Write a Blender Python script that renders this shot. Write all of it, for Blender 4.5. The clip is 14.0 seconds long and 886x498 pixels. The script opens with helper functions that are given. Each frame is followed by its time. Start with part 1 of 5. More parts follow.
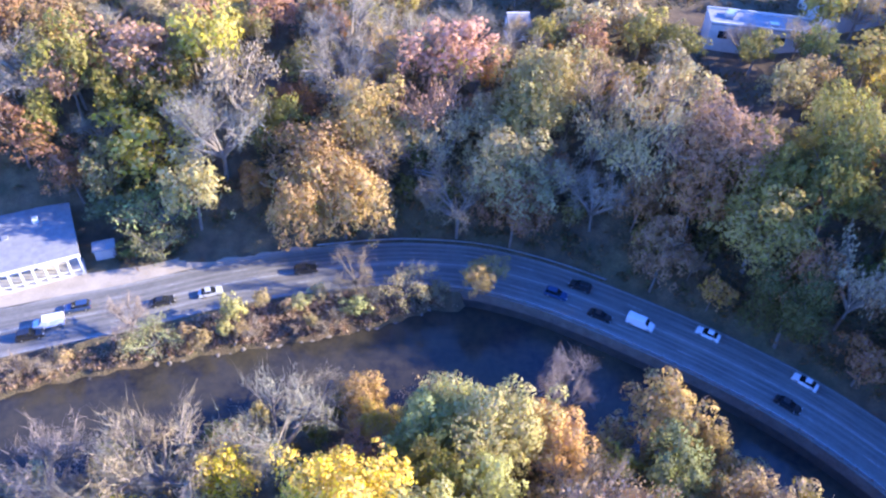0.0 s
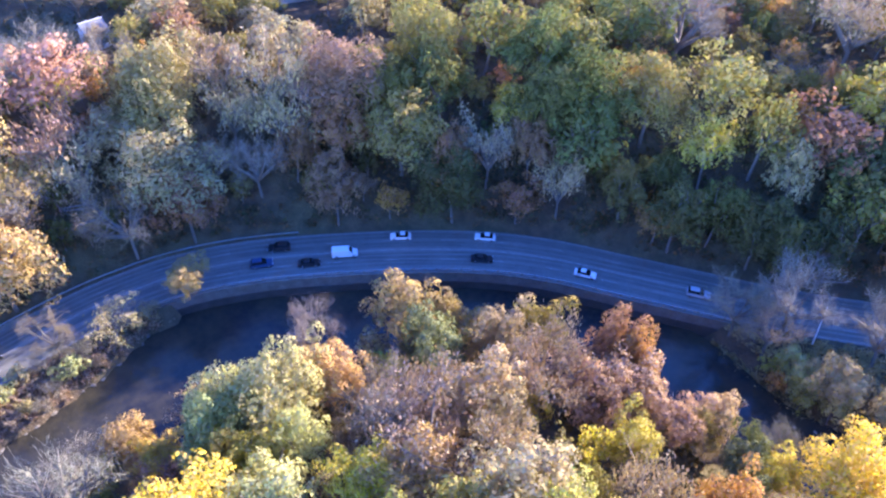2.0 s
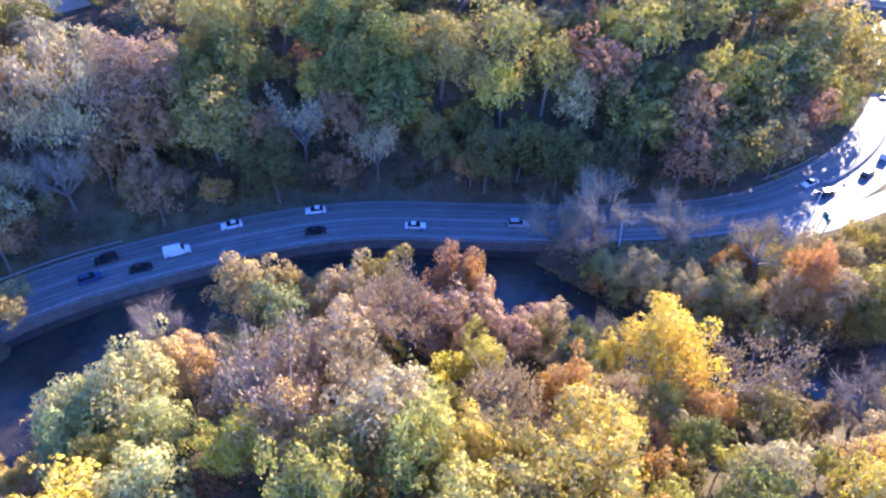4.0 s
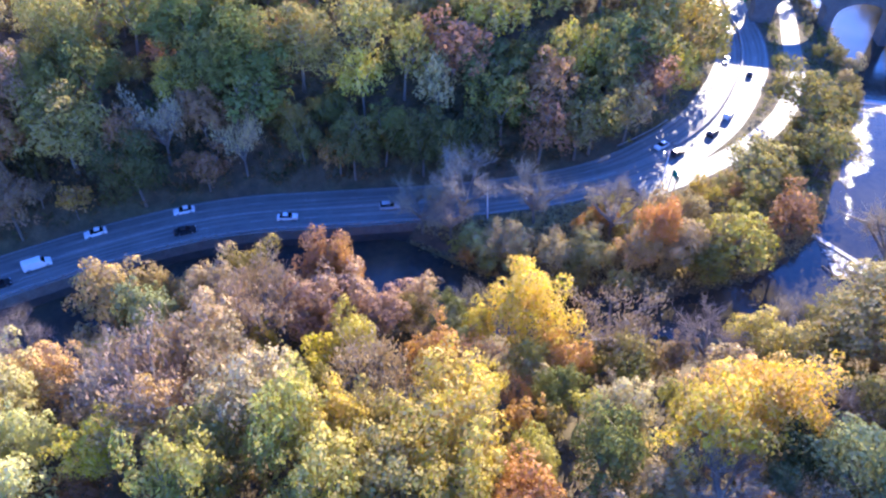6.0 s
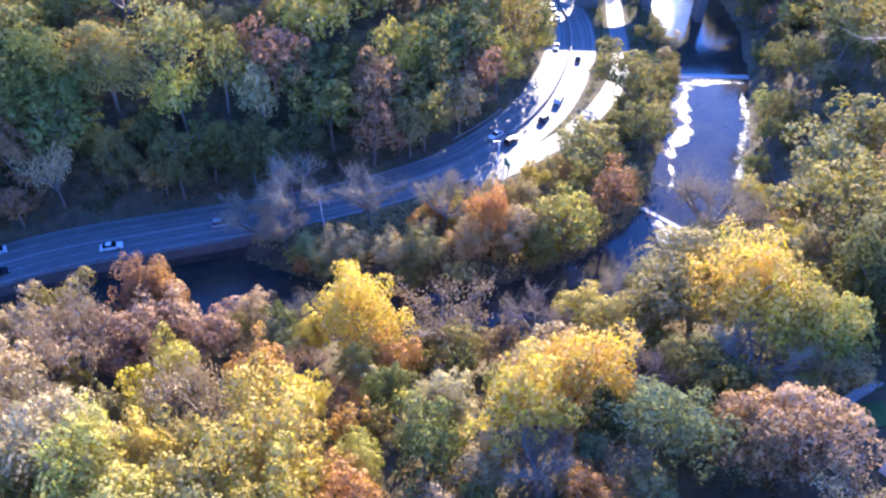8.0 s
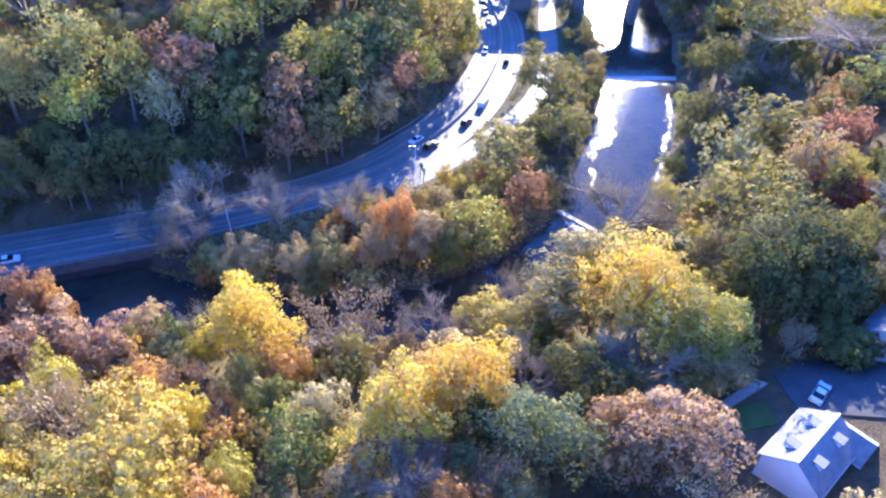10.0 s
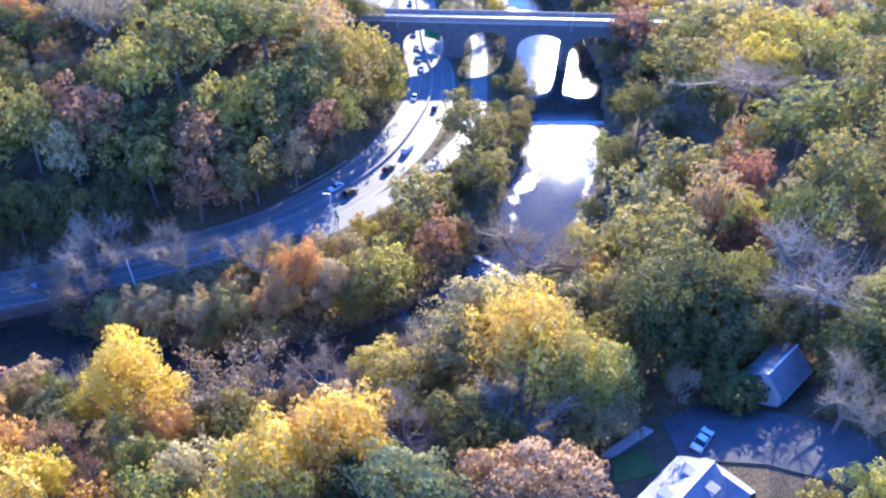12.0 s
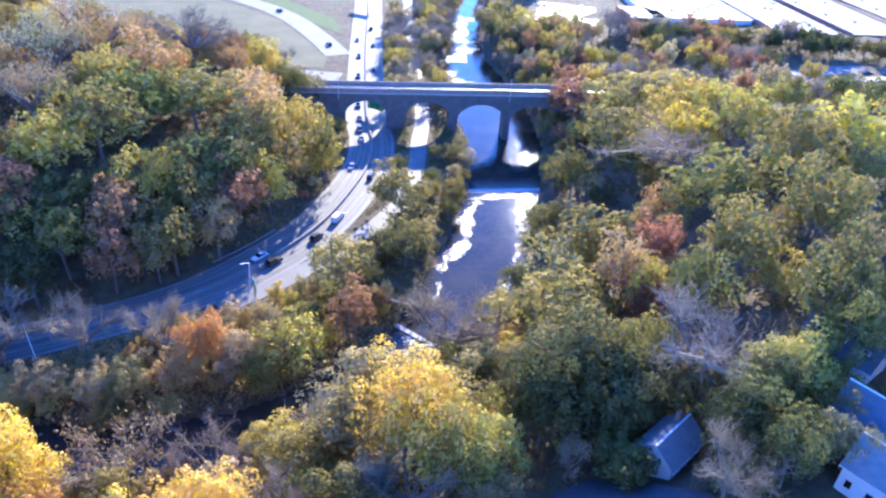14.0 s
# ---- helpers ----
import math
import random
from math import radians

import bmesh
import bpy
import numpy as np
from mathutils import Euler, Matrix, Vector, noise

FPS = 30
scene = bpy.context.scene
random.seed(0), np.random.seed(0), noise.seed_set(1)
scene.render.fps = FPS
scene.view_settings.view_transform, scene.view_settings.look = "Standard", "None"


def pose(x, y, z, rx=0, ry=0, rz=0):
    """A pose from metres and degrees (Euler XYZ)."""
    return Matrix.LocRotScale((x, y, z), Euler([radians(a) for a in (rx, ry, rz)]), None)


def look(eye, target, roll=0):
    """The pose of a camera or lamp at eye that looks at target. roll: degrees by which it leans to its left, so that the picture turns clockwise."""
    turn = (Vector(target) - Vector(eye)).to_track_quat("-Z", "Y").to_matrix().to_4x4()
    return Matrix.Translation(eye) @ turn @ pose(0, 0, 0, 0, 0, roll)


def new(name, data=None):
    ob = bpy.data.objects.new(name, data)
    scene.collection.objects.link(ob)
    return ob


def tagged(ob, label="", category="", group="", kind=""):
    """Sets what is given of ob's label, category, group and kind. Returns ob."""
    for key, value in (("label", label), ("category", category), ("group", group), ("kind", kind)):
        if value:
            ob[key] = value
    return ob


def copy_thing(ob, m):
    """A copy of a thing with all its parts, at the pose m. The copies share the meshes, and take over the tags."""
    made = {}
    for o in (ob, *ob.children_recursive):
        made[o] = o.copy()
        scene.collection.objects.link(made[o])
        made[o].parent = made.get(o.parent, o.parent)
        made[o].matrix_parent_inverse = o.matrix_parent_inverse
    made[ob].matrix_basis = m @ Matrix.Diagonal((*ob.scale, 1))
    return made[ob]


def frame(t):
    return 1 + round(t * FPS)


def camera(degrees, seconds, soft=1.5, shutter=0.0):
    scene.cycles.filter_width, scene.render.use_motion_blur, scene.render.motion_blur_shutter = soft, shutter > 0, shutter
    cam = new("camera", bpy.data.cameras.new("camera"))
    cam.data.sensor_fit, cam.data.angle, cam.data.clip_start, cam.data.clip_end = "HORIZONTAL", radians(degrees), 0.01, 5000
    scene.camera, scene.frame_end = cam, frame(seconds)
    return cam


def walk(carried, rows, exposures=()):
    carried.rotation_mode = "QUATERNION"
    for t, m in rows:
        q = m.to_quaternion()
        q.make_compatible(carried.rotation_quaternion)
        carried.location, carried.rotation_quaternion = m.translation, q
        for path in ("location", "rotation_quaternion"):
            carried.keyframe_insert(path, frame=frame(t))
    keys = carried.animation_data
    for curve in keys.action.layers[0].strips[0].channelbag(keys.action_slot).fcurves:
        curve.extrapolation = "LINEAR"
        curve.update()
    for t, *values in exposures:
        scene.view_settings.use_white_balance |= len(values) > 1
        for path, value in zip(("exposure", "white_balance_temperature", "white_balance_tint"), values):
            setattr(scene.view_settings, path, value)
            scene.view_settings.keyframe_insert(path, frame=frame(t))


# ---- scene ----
cam = camera(64.09, 14.0, soft=2.4)
PATH = [
    (0, (-0.50, -2.00, 108.67), (1.122, 35.142, 75.239), 3.90),
    (0.5, (-3.45, -3.99, 108.32), (4.105, 32.513, 74.995), 3.53),
    (1, (-6.17, -5.86, 108.05), (7.089, 29.105, 74.853), 3.15),
    (1.5, (-8.56, -7.51, 107.86), (10.027, 25.067, 74.787), 2.72),
    (2, (-10.64, -9.34, 107.80), (12.775, 20.013, 74.784), 2.17),
    (2.5, (-12.29, -11.23, 107.72), (13.035, 16.463, 74.683), 1.85),
    (3, (-13.79, -13.57, 107.70), (13.420, 12.218, 74.615), 1.70),
    (3.2, (-14.21, -14.55, 107.69), (13.880, 10.261, 74.595), 1.65),
    (5.3, (-15.19, -24.69, 107.35), (17.300, -6.167, 74.164), 2.14),
    (5.5, (-14.99, -25.75, 107.39), (17.743, -7.637, 74.206), 2.24),
    (6, (-13.89, -28.49, 107.56), (19.726, -12.096, 74.372), 2.40),
    (6.5, (-12.57, -31.49, 107.76), (21.799, -16.657, 74.614), 2.37),
    (7, (-10.67, -35.30, 107.93), (24.875, -23.303, 74.879), 2.65),
    (7.5, (-9.00, -38.66, 108.04), (26.970, -27.827, 75.047), 2.64),
    (8, (-7.48, -41.92, 108.07), (28.718, -31.700, 75.127), 2.66),
    (8.2, (-6.88, -43.29, 108.06), (29.415, -33.376, 75.140), 2.73),
    (10.3, (-0.74, -58.21, 107.96), (36.077, -49.420, 75.285), 3.15),
    (10.5, (-0.18, -59.63, 107.99), (36.757, -50.806, 75.464), 3.15),
    (11, (1.20, -63.37, 108.10), (39.928, -54.343, 77.797), 3.20),
    (11.5, (2.62, -66.91, 108.18), (41.437, -58.215, 77.880), 3.19),
    (12, (4.21, -70.81, 108.22), (43.209, -62.831, 77.968), 3.33),
    (12.5, (5.69, -74.41, 108.28), (44.907, -66.620, 78.257), 3.35),
    (13, (7.14, -78.17, 108.46), (47.784, -70.293, 80.426), 3.34),
    (13.5, (8.11, -81.93, 108.37), (49.810, -73.960, 81.959), 3.30),
    (14, (9.38, -85.94, 108.23), (51.182, -78.205, 81.912), 3.34),
]
walk(cam, [(t, look(eye, target, roll)) for t, eye, target, roll in PATH], [(0, 2.58, 5650, 19), (1.5, 2.76, 5700, 20), (3, 2.76, 5750, 21), (7, 2.59, 5600, 19), (11, 2.62, 5350, 17), (14, 2.40, 5300, 16)])

# ---- plan: road, river and land, in metres; z = 0 is the water ----
ROAD = [(-400, -40), (-200, 38), (-130, 66), (-79, 86), (-58, 93.6), (-41.5, 100.5), (-25, 105.5), (-8, 108.9), (3, 109.4), (14, 108.3),
        (28, 103.5), (44, 95), (58.5, 86), (71, 76.5), (81, 66), (90, 53.5), (99, 41), (107, 30), (116, 19), (127, 7.5), (140, -3),
        (152, -9.6), (165, -14.8), (180, -18.4), (198, -19.8), (219, -19.3), (240, -14.5), (267, -4), (338, 18.7), (392, 35), (452, 53), (700, 130)]
RAMP = [(133, -9.5), (145, -17.5), (158, -24.6), (173, -31), (194, -36), (218, -36), (245, -31), (275, -25), (330, -8), (420, 18), (700, 100)]
BANK_N = [(-400, -60), (-200, 18), (-130, 48), (-67, 78), (-45, 84.5), (-18, 91.5), (-7, 95), (2, 99.5), (13, 101), (25.5, 96.6), (41, 88.6),
          (55, 80), (66.6, 71), (76, 61.5), (84.5, 49.5), (91, 36.5), (91, 25), (90, 14), (94, 1), (99, -13), (106, -25), (118, -38.5), (131, -46.5),
          (143, -50.5), (171, -53), (215, -55), (262, -46), (300, -30), (340, -8), (366, -14), (420, -6), (520, 2), (720, 20)]
BANK_S = [(-400, -100), (-200, -18), (-130, 20), (-58, 57), (-42, 64.5), (-17, 71), (0, 72), (16, 73.5), (29, 71.5), (43, 65), (54, 55.5), (62, 44),
          (68, 31), (72, 18), (77, 5), (82, -6), (87, -17), (93, -28), (101, -41), (111, -52.5), (122, -60.5), (135, -67), (150, -73), (165, -75.5),
          (190, -78), (225, -78), (265, -75), (300, -66), (340, -50), (366, -38), (420, -22), (520, -14), (720, 4)]
HALF = 6.6                                   # half the road's width
RIVER = BANK_N + BANK_S[::-1]


def seg_dist(px, py, line):
    """Distance to a polyline and the side of it (positive: to the left of its way)."""
    best = np.full(np.shape(px), 1e9)
    side = np.zeros(np.shape(px))
    for (ax, ay), (bx, by) in zip(line[:-1], line[1:]):
        dx, dy = bx - ax, by - ay
        t = np.clip(((px - ax) * dx + (py - ay) * dy) / (dx * dx + dy * dy), 0, 1)
        d = np.hypot(px - ax - t * dx, py - ay - t * dy)
        s = np.sign(dx * (py - ay) - dy * (px - ax))
        near = d < best
        best = np.where(near, d, best)
        side = np.where(near, s, side)
    return best, side


def step(a, b, v):
    t = np.clip((v - a) / (b - a), 0, 1)
    return t * t * (3 - 2 * t)


def half_width(x):
    return HALF + 1.6 * step(128, 160, x)


def land(x, y):
    """Height of the ground, for numbers or arrays."""
    x, y = np.asarray(x, float), np.asarray(y, float)
    dn, sn = seg_dist(x, y, BANK_N)
    ds, ss = seg_dist(x, y, BANK_S)
    dr, sr = seg_dist(x, y, ROAD)
    dp, _ = seg_dist(x, y, RAMP)
    wet = (sn < 0) & (ss > 0)
    bed = -0.35 - np.minimum(1.0, np.minimum(dn, ds) * 0.16)
    wave = 1.3 * np.sin(x * 0.071 + 1) * np.cos(y * 0.083) + 0.7 * np.sin(x * 0.19 + y * 0.13)
    # the road's side
    e = dr - half_width(x) - 1.6
    flat = 17 * (1 - step(-62, -46, x))
    u = np.maximum(0, e - flat)
    steep = 0.95 - 0.27 * step(115, 150, x)
    hill = 3.9 + np.minimum(u * steep, 22 + (u - 22 / steep) * 0.12)
    hill = np.minimum(hill, 36) + wave * step(4, 20, u)
    hill = 3.9 + (hill - 3.9) * (1 - step(238, 292, x) * (1 - 0.0))
    hill = np.where(sr > 0, hill, 3.9)
    verge = np.minimum(3.9, 0.6 + 0.55 * dn)
    verge = np.where(dp < 5.5, np.maximum(verge, 3.9), verge)
    north = np.where((sr > 0) | (e < 0), np.where(e < 0, 3.86, hill), verge)
    # behind the river wall the ground drops away under the road's edge
    cut = (x > 9.5) & (x < 95) & (sr < 0) & (dr > HALF - 1.6)
    north = np.where(cut, np.maximum(-1.3, 3.8 - (dr - HALF + 1.6) * 3.5), north)
    # the near side
    slope = 0.30 + 0.13 * step(40, 85, x) + 0.1 * step(95, 130, x)
    top = 32 - 25 * step(240, 320, x)
    south = 0.5 + np.minimum(ds * slope, top + (ds * slope - top) * 0.05) + wave * step(8, 30, ds)
    z = np.where(wet, bed, np.where(sn >= 0, north, south))
    return z

# ---- light: low sun up the valley, clear sky ----
SUN_AZ, SUN_EL = 1.5, 23.2                   # degrees, from +x towards +y, and above the horizon
world = bpy.data.worlds.new("world")
scene.world = world
world.use_nodes = True
wn = world.node_tree
sky = wn.nodes.new("ShaderNodeTexSky")
sky.sky_type, sky.sun_disc = "NISHITA", False
sky.dust_density, sky.ozone_density = 0.0, 6.0
sky.sun_elevation, sky.sun_rotation = radians(SUN_EL), radians(90 - SUN_AZ)
deep = wn.nodes.new("ShaderNodeHueSaturation")       # a clear, deep autumn blue
deep.inputs["Hue"].default_value, deep.inputs["Saturation"].default_value = 0.520, 1.15
wn.links.new(sky.outputs[0], deep.inputs["Color"])
wn.links.new(deep.outputs[0], wn.nodes["Background"].inputs[0])
wn.nodes["Background"].inputs[1].default_value = 0.175
sun = new("sun", bpy.data.lights.new("sun", "SUN"))
sun.data.energy, sun.data.angle, sun.data.color = 3.4, radians(0.55), (1.0, 0.85, 0.58)
sun_way = Vector((math.cos(radians(SUN_AZ)) * math.cos(radians(SUN_EL)), math.sin(radians(SUN_AZ)) * math.cos(radians(SUN_EL)), math.sin(radians(SUN_EL))))
sun.matrix_world = look(sun_way * 400, (0, 0, 0))


# ---- materials ----
def nodes_of(name):
    m = bpy.data.materials.new(name)
    m.use_nodes = True
    return m, m.node_tree.nodes, m.node_tree.links, m.node_tree.nodes["Principled BSDF"]


def mix(n, l, fac, a, b):
    """A colour mix; fac, a and b are sockets or plain values."""
    k = n.new("ShaderNodeMix")
    k.data_type = "RGBA"
    for i, v in ((0, fac), (6, a), (7, b)):
        if isinstance(v, bpy.types.NodeSocket):
            l.new(v, k.inputs[i])
        else:
            k.inputs[i].default_value = (*v, 1) if isinstance(v, tuple) else v
    return k.outputs[2]


def noise_at(n, l, scale, detail=4.0, lo=0.35, hi=0.65, rough=0.6):
    co = n.new("ShaderNodeTexCoord")
    t = n.new("ShaderNodeTexNoise")
    t.inputs["Scale"].default_value, t.inputs["Detail"].default_value, t.inputs["Roughness"].default_value = scale, detail, rough
    l.new(co.outputs["Object"], t.inputs["Vector"])
    r = n.new("ShaderNodeMapRange")
    r.inputs[1].default_value, r.inputs[2].default_value = lo, hi
    l.new(t.outputs[0], r.inputs[0])
    return r.outputs[0]


def bump(n, l, bsdf, height, strength, distance):
    b = n.new("ShaderNodeBump")
    b.inputs["Strength"].default_value, b.inputs["Distance"].default_value = strength, distance
    l.new(height, b.inputs["Height"])
    l.new(b.outputs[0], bsdf.inputs["Normal"])


def surface(name, a, b, scale, fine=None, rough=0.8, relief=0.0, metal=0.0, spec=0.4):
    """Two colours mixed by a coarse noise and broken by a fine one."""
    m, n, l, p = nodes_of(name)
    coarse = noise_at(n, l, scale)
    small = noise_at(n, l, fine or scale * 9, 5.0, 0.25, 0.75)
    col = mix(n, l, coarse, a, b)
    dark = mix(n, l, small, tuple(v * 0.72 for v in a), tuple(min(1, v * 1.2) for v in b))
    l.new(mix(n, l, 0.4, col, dark), p.inputs["Base Color"])
    p.inputs["Roughness"].default_value, p.inputs["Metallic"].default_value, p.inputs["Specular IOR Level"].default_value = rough, metal, spec
    if relief:
        bump(n, l, p, small, 0.6, relief)
    return m


def leaf_material(name, through_light):
    """Leaves take the crown object's own colour; each clump differs a little."""
    m, n, l, p = nodes_of(name)
    n.remove(p)
    info, geo = n.new("ShaderNodeObjectInfo"), n.new("ShaderNodeNewGeometry")
    hsv = n.new("ShaderNodeHueSaturation")
    hue, val, sat = (n.new("ShaderNodeMapRange") for _ in range(3))
    rnd = n.new("ShaderNodeTexWhiteNoise")
    rnd.noise_dimensions = "1D"
    l.new(geo.outputs["Random Per Island"], rnd.inputs["W"])
    for r, src, lo, hi in ((hue, geo.outputs["Random Per Island"], 0.485, 0.515), (val, rnd.outputs["Value"], 0.94, 1.06), (sat, geo.outputs["Random Per Island"], 0.85, 1.1)):
        r.inputs[3].default_value, r.inputs[4].default_value = lo, hi
        l.new(src, r.inputs[0])
    l.new(info.outputs["Color"], hsv.inputs["Color"])
    l.new(hue.outputs[0], hsv.inputs["Hue"]), l.new(val.outputs[0], hsv.inputs["Value"]), l.new(sat.outputs[0], hsv.inputs["Saturation"])
    d, t, g = n.new("ShaderNodeBsdfDiffuse"), n.new("ShaderNodeBsdfTranslucent"), n.new("ShaderNodeBsdfGlossy")
    g.inputs["Roughness"].default_value = 0.6
    a, b = n.new("ShaderNodeMixShader"), n.new("ShaderNodeMixShader")
    a.inputs[0].default_value, b.inputs[0].default_value = through_light, 0.01
    l.new(hsv.outputs[0], d.inputs[0]), l.new(hsv.outputs[0], t.inputs[0])
    l.new(d.outputs[0], a.inputs[1]), l.new(t.outputs[0], a.inputs[2])
    l.new(a.outputs[0], b.inputs[1]), l.new(g.outputs[0], b.inputs[2])
    l.new(b.outputs[0], n["Material Output"].inputs[0])
    return m


def brush_material(name, a, b):
    """Undergrowth: each leaf spray somewhere between two colours."""
    m, n, l, p = nodes_of(name)
    n.remove(p)
    geo = n.new("ShaderNodeNewGeometry")
    col = mix(n, l, geo.outputs["Random Per Island"], a, b)
    d, t, k = n.new("ShaderNodeBsdfDiffuse"), n.new("ShaderNodeBsdfTranslucent"), n.new("ShaderNodeMixShader")
    k.inputs[0].default_value = 0.3
    l.new(col, d.inputs[0]), l.new(col, t.inputs[0])
    l.new(d.outputs[0], k.inputs[1]), l.new(t.outputs[0], k.inputs[2])
    l.new(k.outputs[0], n["Material Output"].inputs[0])
    return m


LEAF = leaf_material("autumn_leaves", 0.34)
TWIG = leaf_material("thin_twigs", 0.1)
BARK = surface("bark", (0.14, 0.115, 0.09), (0.25, 0.21, 0.175), 1.2, 9, 0.95, 0.05)
ASPHALT = surface("road_asphalt", (0.135, 0.13, 0.115), (0.205, 0.195, 0.172), 0.09, 1.6, 0.62, 0.01, 0, 0.3)
DUST = surface("dusty_gravel", (0.26, 0.225, 0.17), (0.38, 0.33, 0.26), 0.25, 3, 0.95, 0.02, 0, 0.2)
CONCRETE = surface("concrete", (0.36, 0.34, 0.31), (0.48, 0.46, 0.42), 0.3, 3, 0.85, 0.01)
FOOT_STONE = surface("foot_stone", (0.035, 0.034, 0.032), (0.075, 0.07, 0.062), 0.4, 2.5, 0.7, 0.05)
STONE = surface("wall_stone", (0.20, 0.18, 0.15), (0.34, 0.31, 0.27), 0.5, 2.5, 0.9, 0.04)
PAINT_LINE = surface("road_paint", (0.24, 0.24, 0.23), (0.40, 0.39, 0.37), 0.8, 6, 0.7)
STEEL = surface("galvanised_steel", (0.45, 0.46, 0.47), (0.56, 0.56, 0.57), 3, 20, 0.4, 0, 0.7)
WHITE = surface("white_paint", (0.72, 0.72, 0.70), (0.82, 0.81, 0.79), 0.8, 6, 0.55)
ROOF_GREY = surface("grey_shingle", (0.17, 0.17, 0.175), (0.27, 0.27, 0.27), 0.9, 8, 0.85, 0.02)
ROOF_PALE = surface("pale_roof", (0.24, 0.245, 0.25), (0.36, 0.36, 0.35), 0.5, 6, 0.7, 0.01)
ROOF_BLUE = surface("slate_roof", (0.08, 0.095, 0.12), (0.13, 0.145, 0.17), 0.8, 7, 0.6, 0.02)
SIDING = surface("siding", (0.42, 0.40, 0.37), (0.55, 0.53, 0.50), 0.7, 6, 0.7)
BRICK = surface("brown_brick", (0.24, 0.13, 0.09), (0.34, 0.20, 0.14), 0.8, 7, 0.85, 0.01)
GREEN_SIGN = surface("green_sign_paint", (0.0, 0.20, 0.13), (0.01, 0.25, 0.16), 1, 8, 0.4)
DARK_GLASS = surface("dark_glass", (0.012, 0.014, 0.017), (0.02, 0.022, 0.026), 2, 9, 0.08, 0, 0, 0.6)
RUBBER = surface("tyre_rubber", (0.012, 0.012, 0.012), (0.022, 0.022, 0.022), 4, 20, 0.85)
LAWN = surface("lawn_grass", (0.06, 0.10, 0.022), (0.10, 0.14, 0.035), 0.6, 6, 0.95, 0.03)
WOODEN = surface("weathered_wood", (0.20, 0.15, 0.10), (0.32, 0.26, 0.19), 0.8, 7, 0.85, 0.01)


def ground_material():
    """Leaf litter, earth and dry grass."""
    m, n, l, p = nodes_of("leaf_litter_ground")
    a, b, c = noise_at(n, l, 0.05), noise_at(n, l, 0.35, 6), noise_at(n, l, 2.2, 6, 0.3, 0.7)
    litter = mix(n, l, b, (0.07, 0.048, 0.028), (0.15, 0.10, 0.055))
    grass = mix(n, l, b, (0.075, 0.072, 0.028), (0.17, 0.14, 0.065))
    col = mix(n, l, a, litter, grass)
    l.new(mix(n, l, c, mix(n, l, 0.5, col, (0.07, 0.05, 0.03)), col), p.inputs["Base Color"])
    p.inputs["Roughness"].default_value = 0.95
    bump(n, l, p, c, 0.7, 0.25)
    return m


def water_material():
    """Brown shallow river: dark bed colour under a glossy rippled top."""
    m, n, l, p = nodes_of("river_water")
    a, b = noise_at(n, l, 0.07, 5), noise_at(n, l, 0.6, 5)
    col = mix(n, l, a, (0.014, 0.015, 0.018), (0.050, 0.043, 0.026))
    l.new(mix(n, l, b, col, mix(n, l, 0.35, col, (0.07, 0.058, 0.034))), p.inputs["Base Color"])
    p.inputs["Roughness"].default_value, p.inputs["IOR"].default_value = 0.06, 1.33
    w = noise_at(n, l, 1.3, 3, 0.2, 0.8)
    bump(n, l, p, w, 0.35, 0.06)
    return m


def riffle_material():
    """Broken water over stones: glossy, with pale flecks painted for sun glints and foam."""
    m, n, l, p = nodes_of("riffle_water")
    f = noise_at(n, l, 1.1, 6, 0.50, 0.62)
    l.new(mix(n, l, f, (0.03, 0.032, 0.034), (0.42, 0.43, 0.44)), p.inputs["Base Color"])
    p.inputs["Roughness"].default_value, p.inputs["IOR"].default_value = 0.16, 1.33
    bump(n, l, p, noise_at(n, l, 3.0, 4, 0.2, 0.8), 0.8, 0.15)
    return m


GROUND, WATER, RIFFLE = ground_material(), water_material(), riffle_material()


# ---- building blocks ----
def mesh_of(name, verts, faces, material, smooth=False):
    me = bpy.data.meshes.new(name)
    me.from_pydata([tuple(float(c) for c in v) for v in verts], [], [tuple(int(i) for i in f) for f in faces])
    me.materials.append(material)
    if smooth:
        me.polygons.foreach_set("use_smooth", [True] * len(me.polygons))
    me.update()
    return me


def part(name, bm, material, parent, label=""):
    """Link a bmesh as one mesh object under a thing or a part."""
    me = bpy.data.meshes.new(name)
    bmesh.ops.recalc_face_normals(bm, faces=bm.faces)
    bm.to_mesh(me)
    bm.free()
    me.materials.append(material)
    ob = new(name, me)
    ob.parent = parent
    return tagged(ob, label)


def box(bm, x0, x1, y0, y1, z0, z1, m=None, bevel=0.0):
    r = bmesh.ops.create_cube(bm, size=1.0)
    vs = r["verts"]
    bmesh.ops.transform(bm, matrix=Matrix.Translation(((x0 + x1) / 2, (y0 + y1) / 2, (z0 + z1) / 2)) @ Matrix.Diagonal((x1 - x0, y1 - y0, z1 - z0, 1)), verts=vs)
    if bevel:
        es = list({e for v in vs for e in v.link_edges})
        r2 = bmesh.ops.bevel(bm, geom=es, offset=bevel, segments=1, affect="EDGES")
        vs = [v for v in r2["verts"]]
        vs = list({v for f in r2["faces"] for v in f.verts} | set(vs))
    if m is not None:
        bmesh.ops.transform(bm, matrix=m, verts=[v for v in vs if v.is_valid])
    return bm


def a_box(*a, **k):
    return box(bmesh.new(), *a, **k)


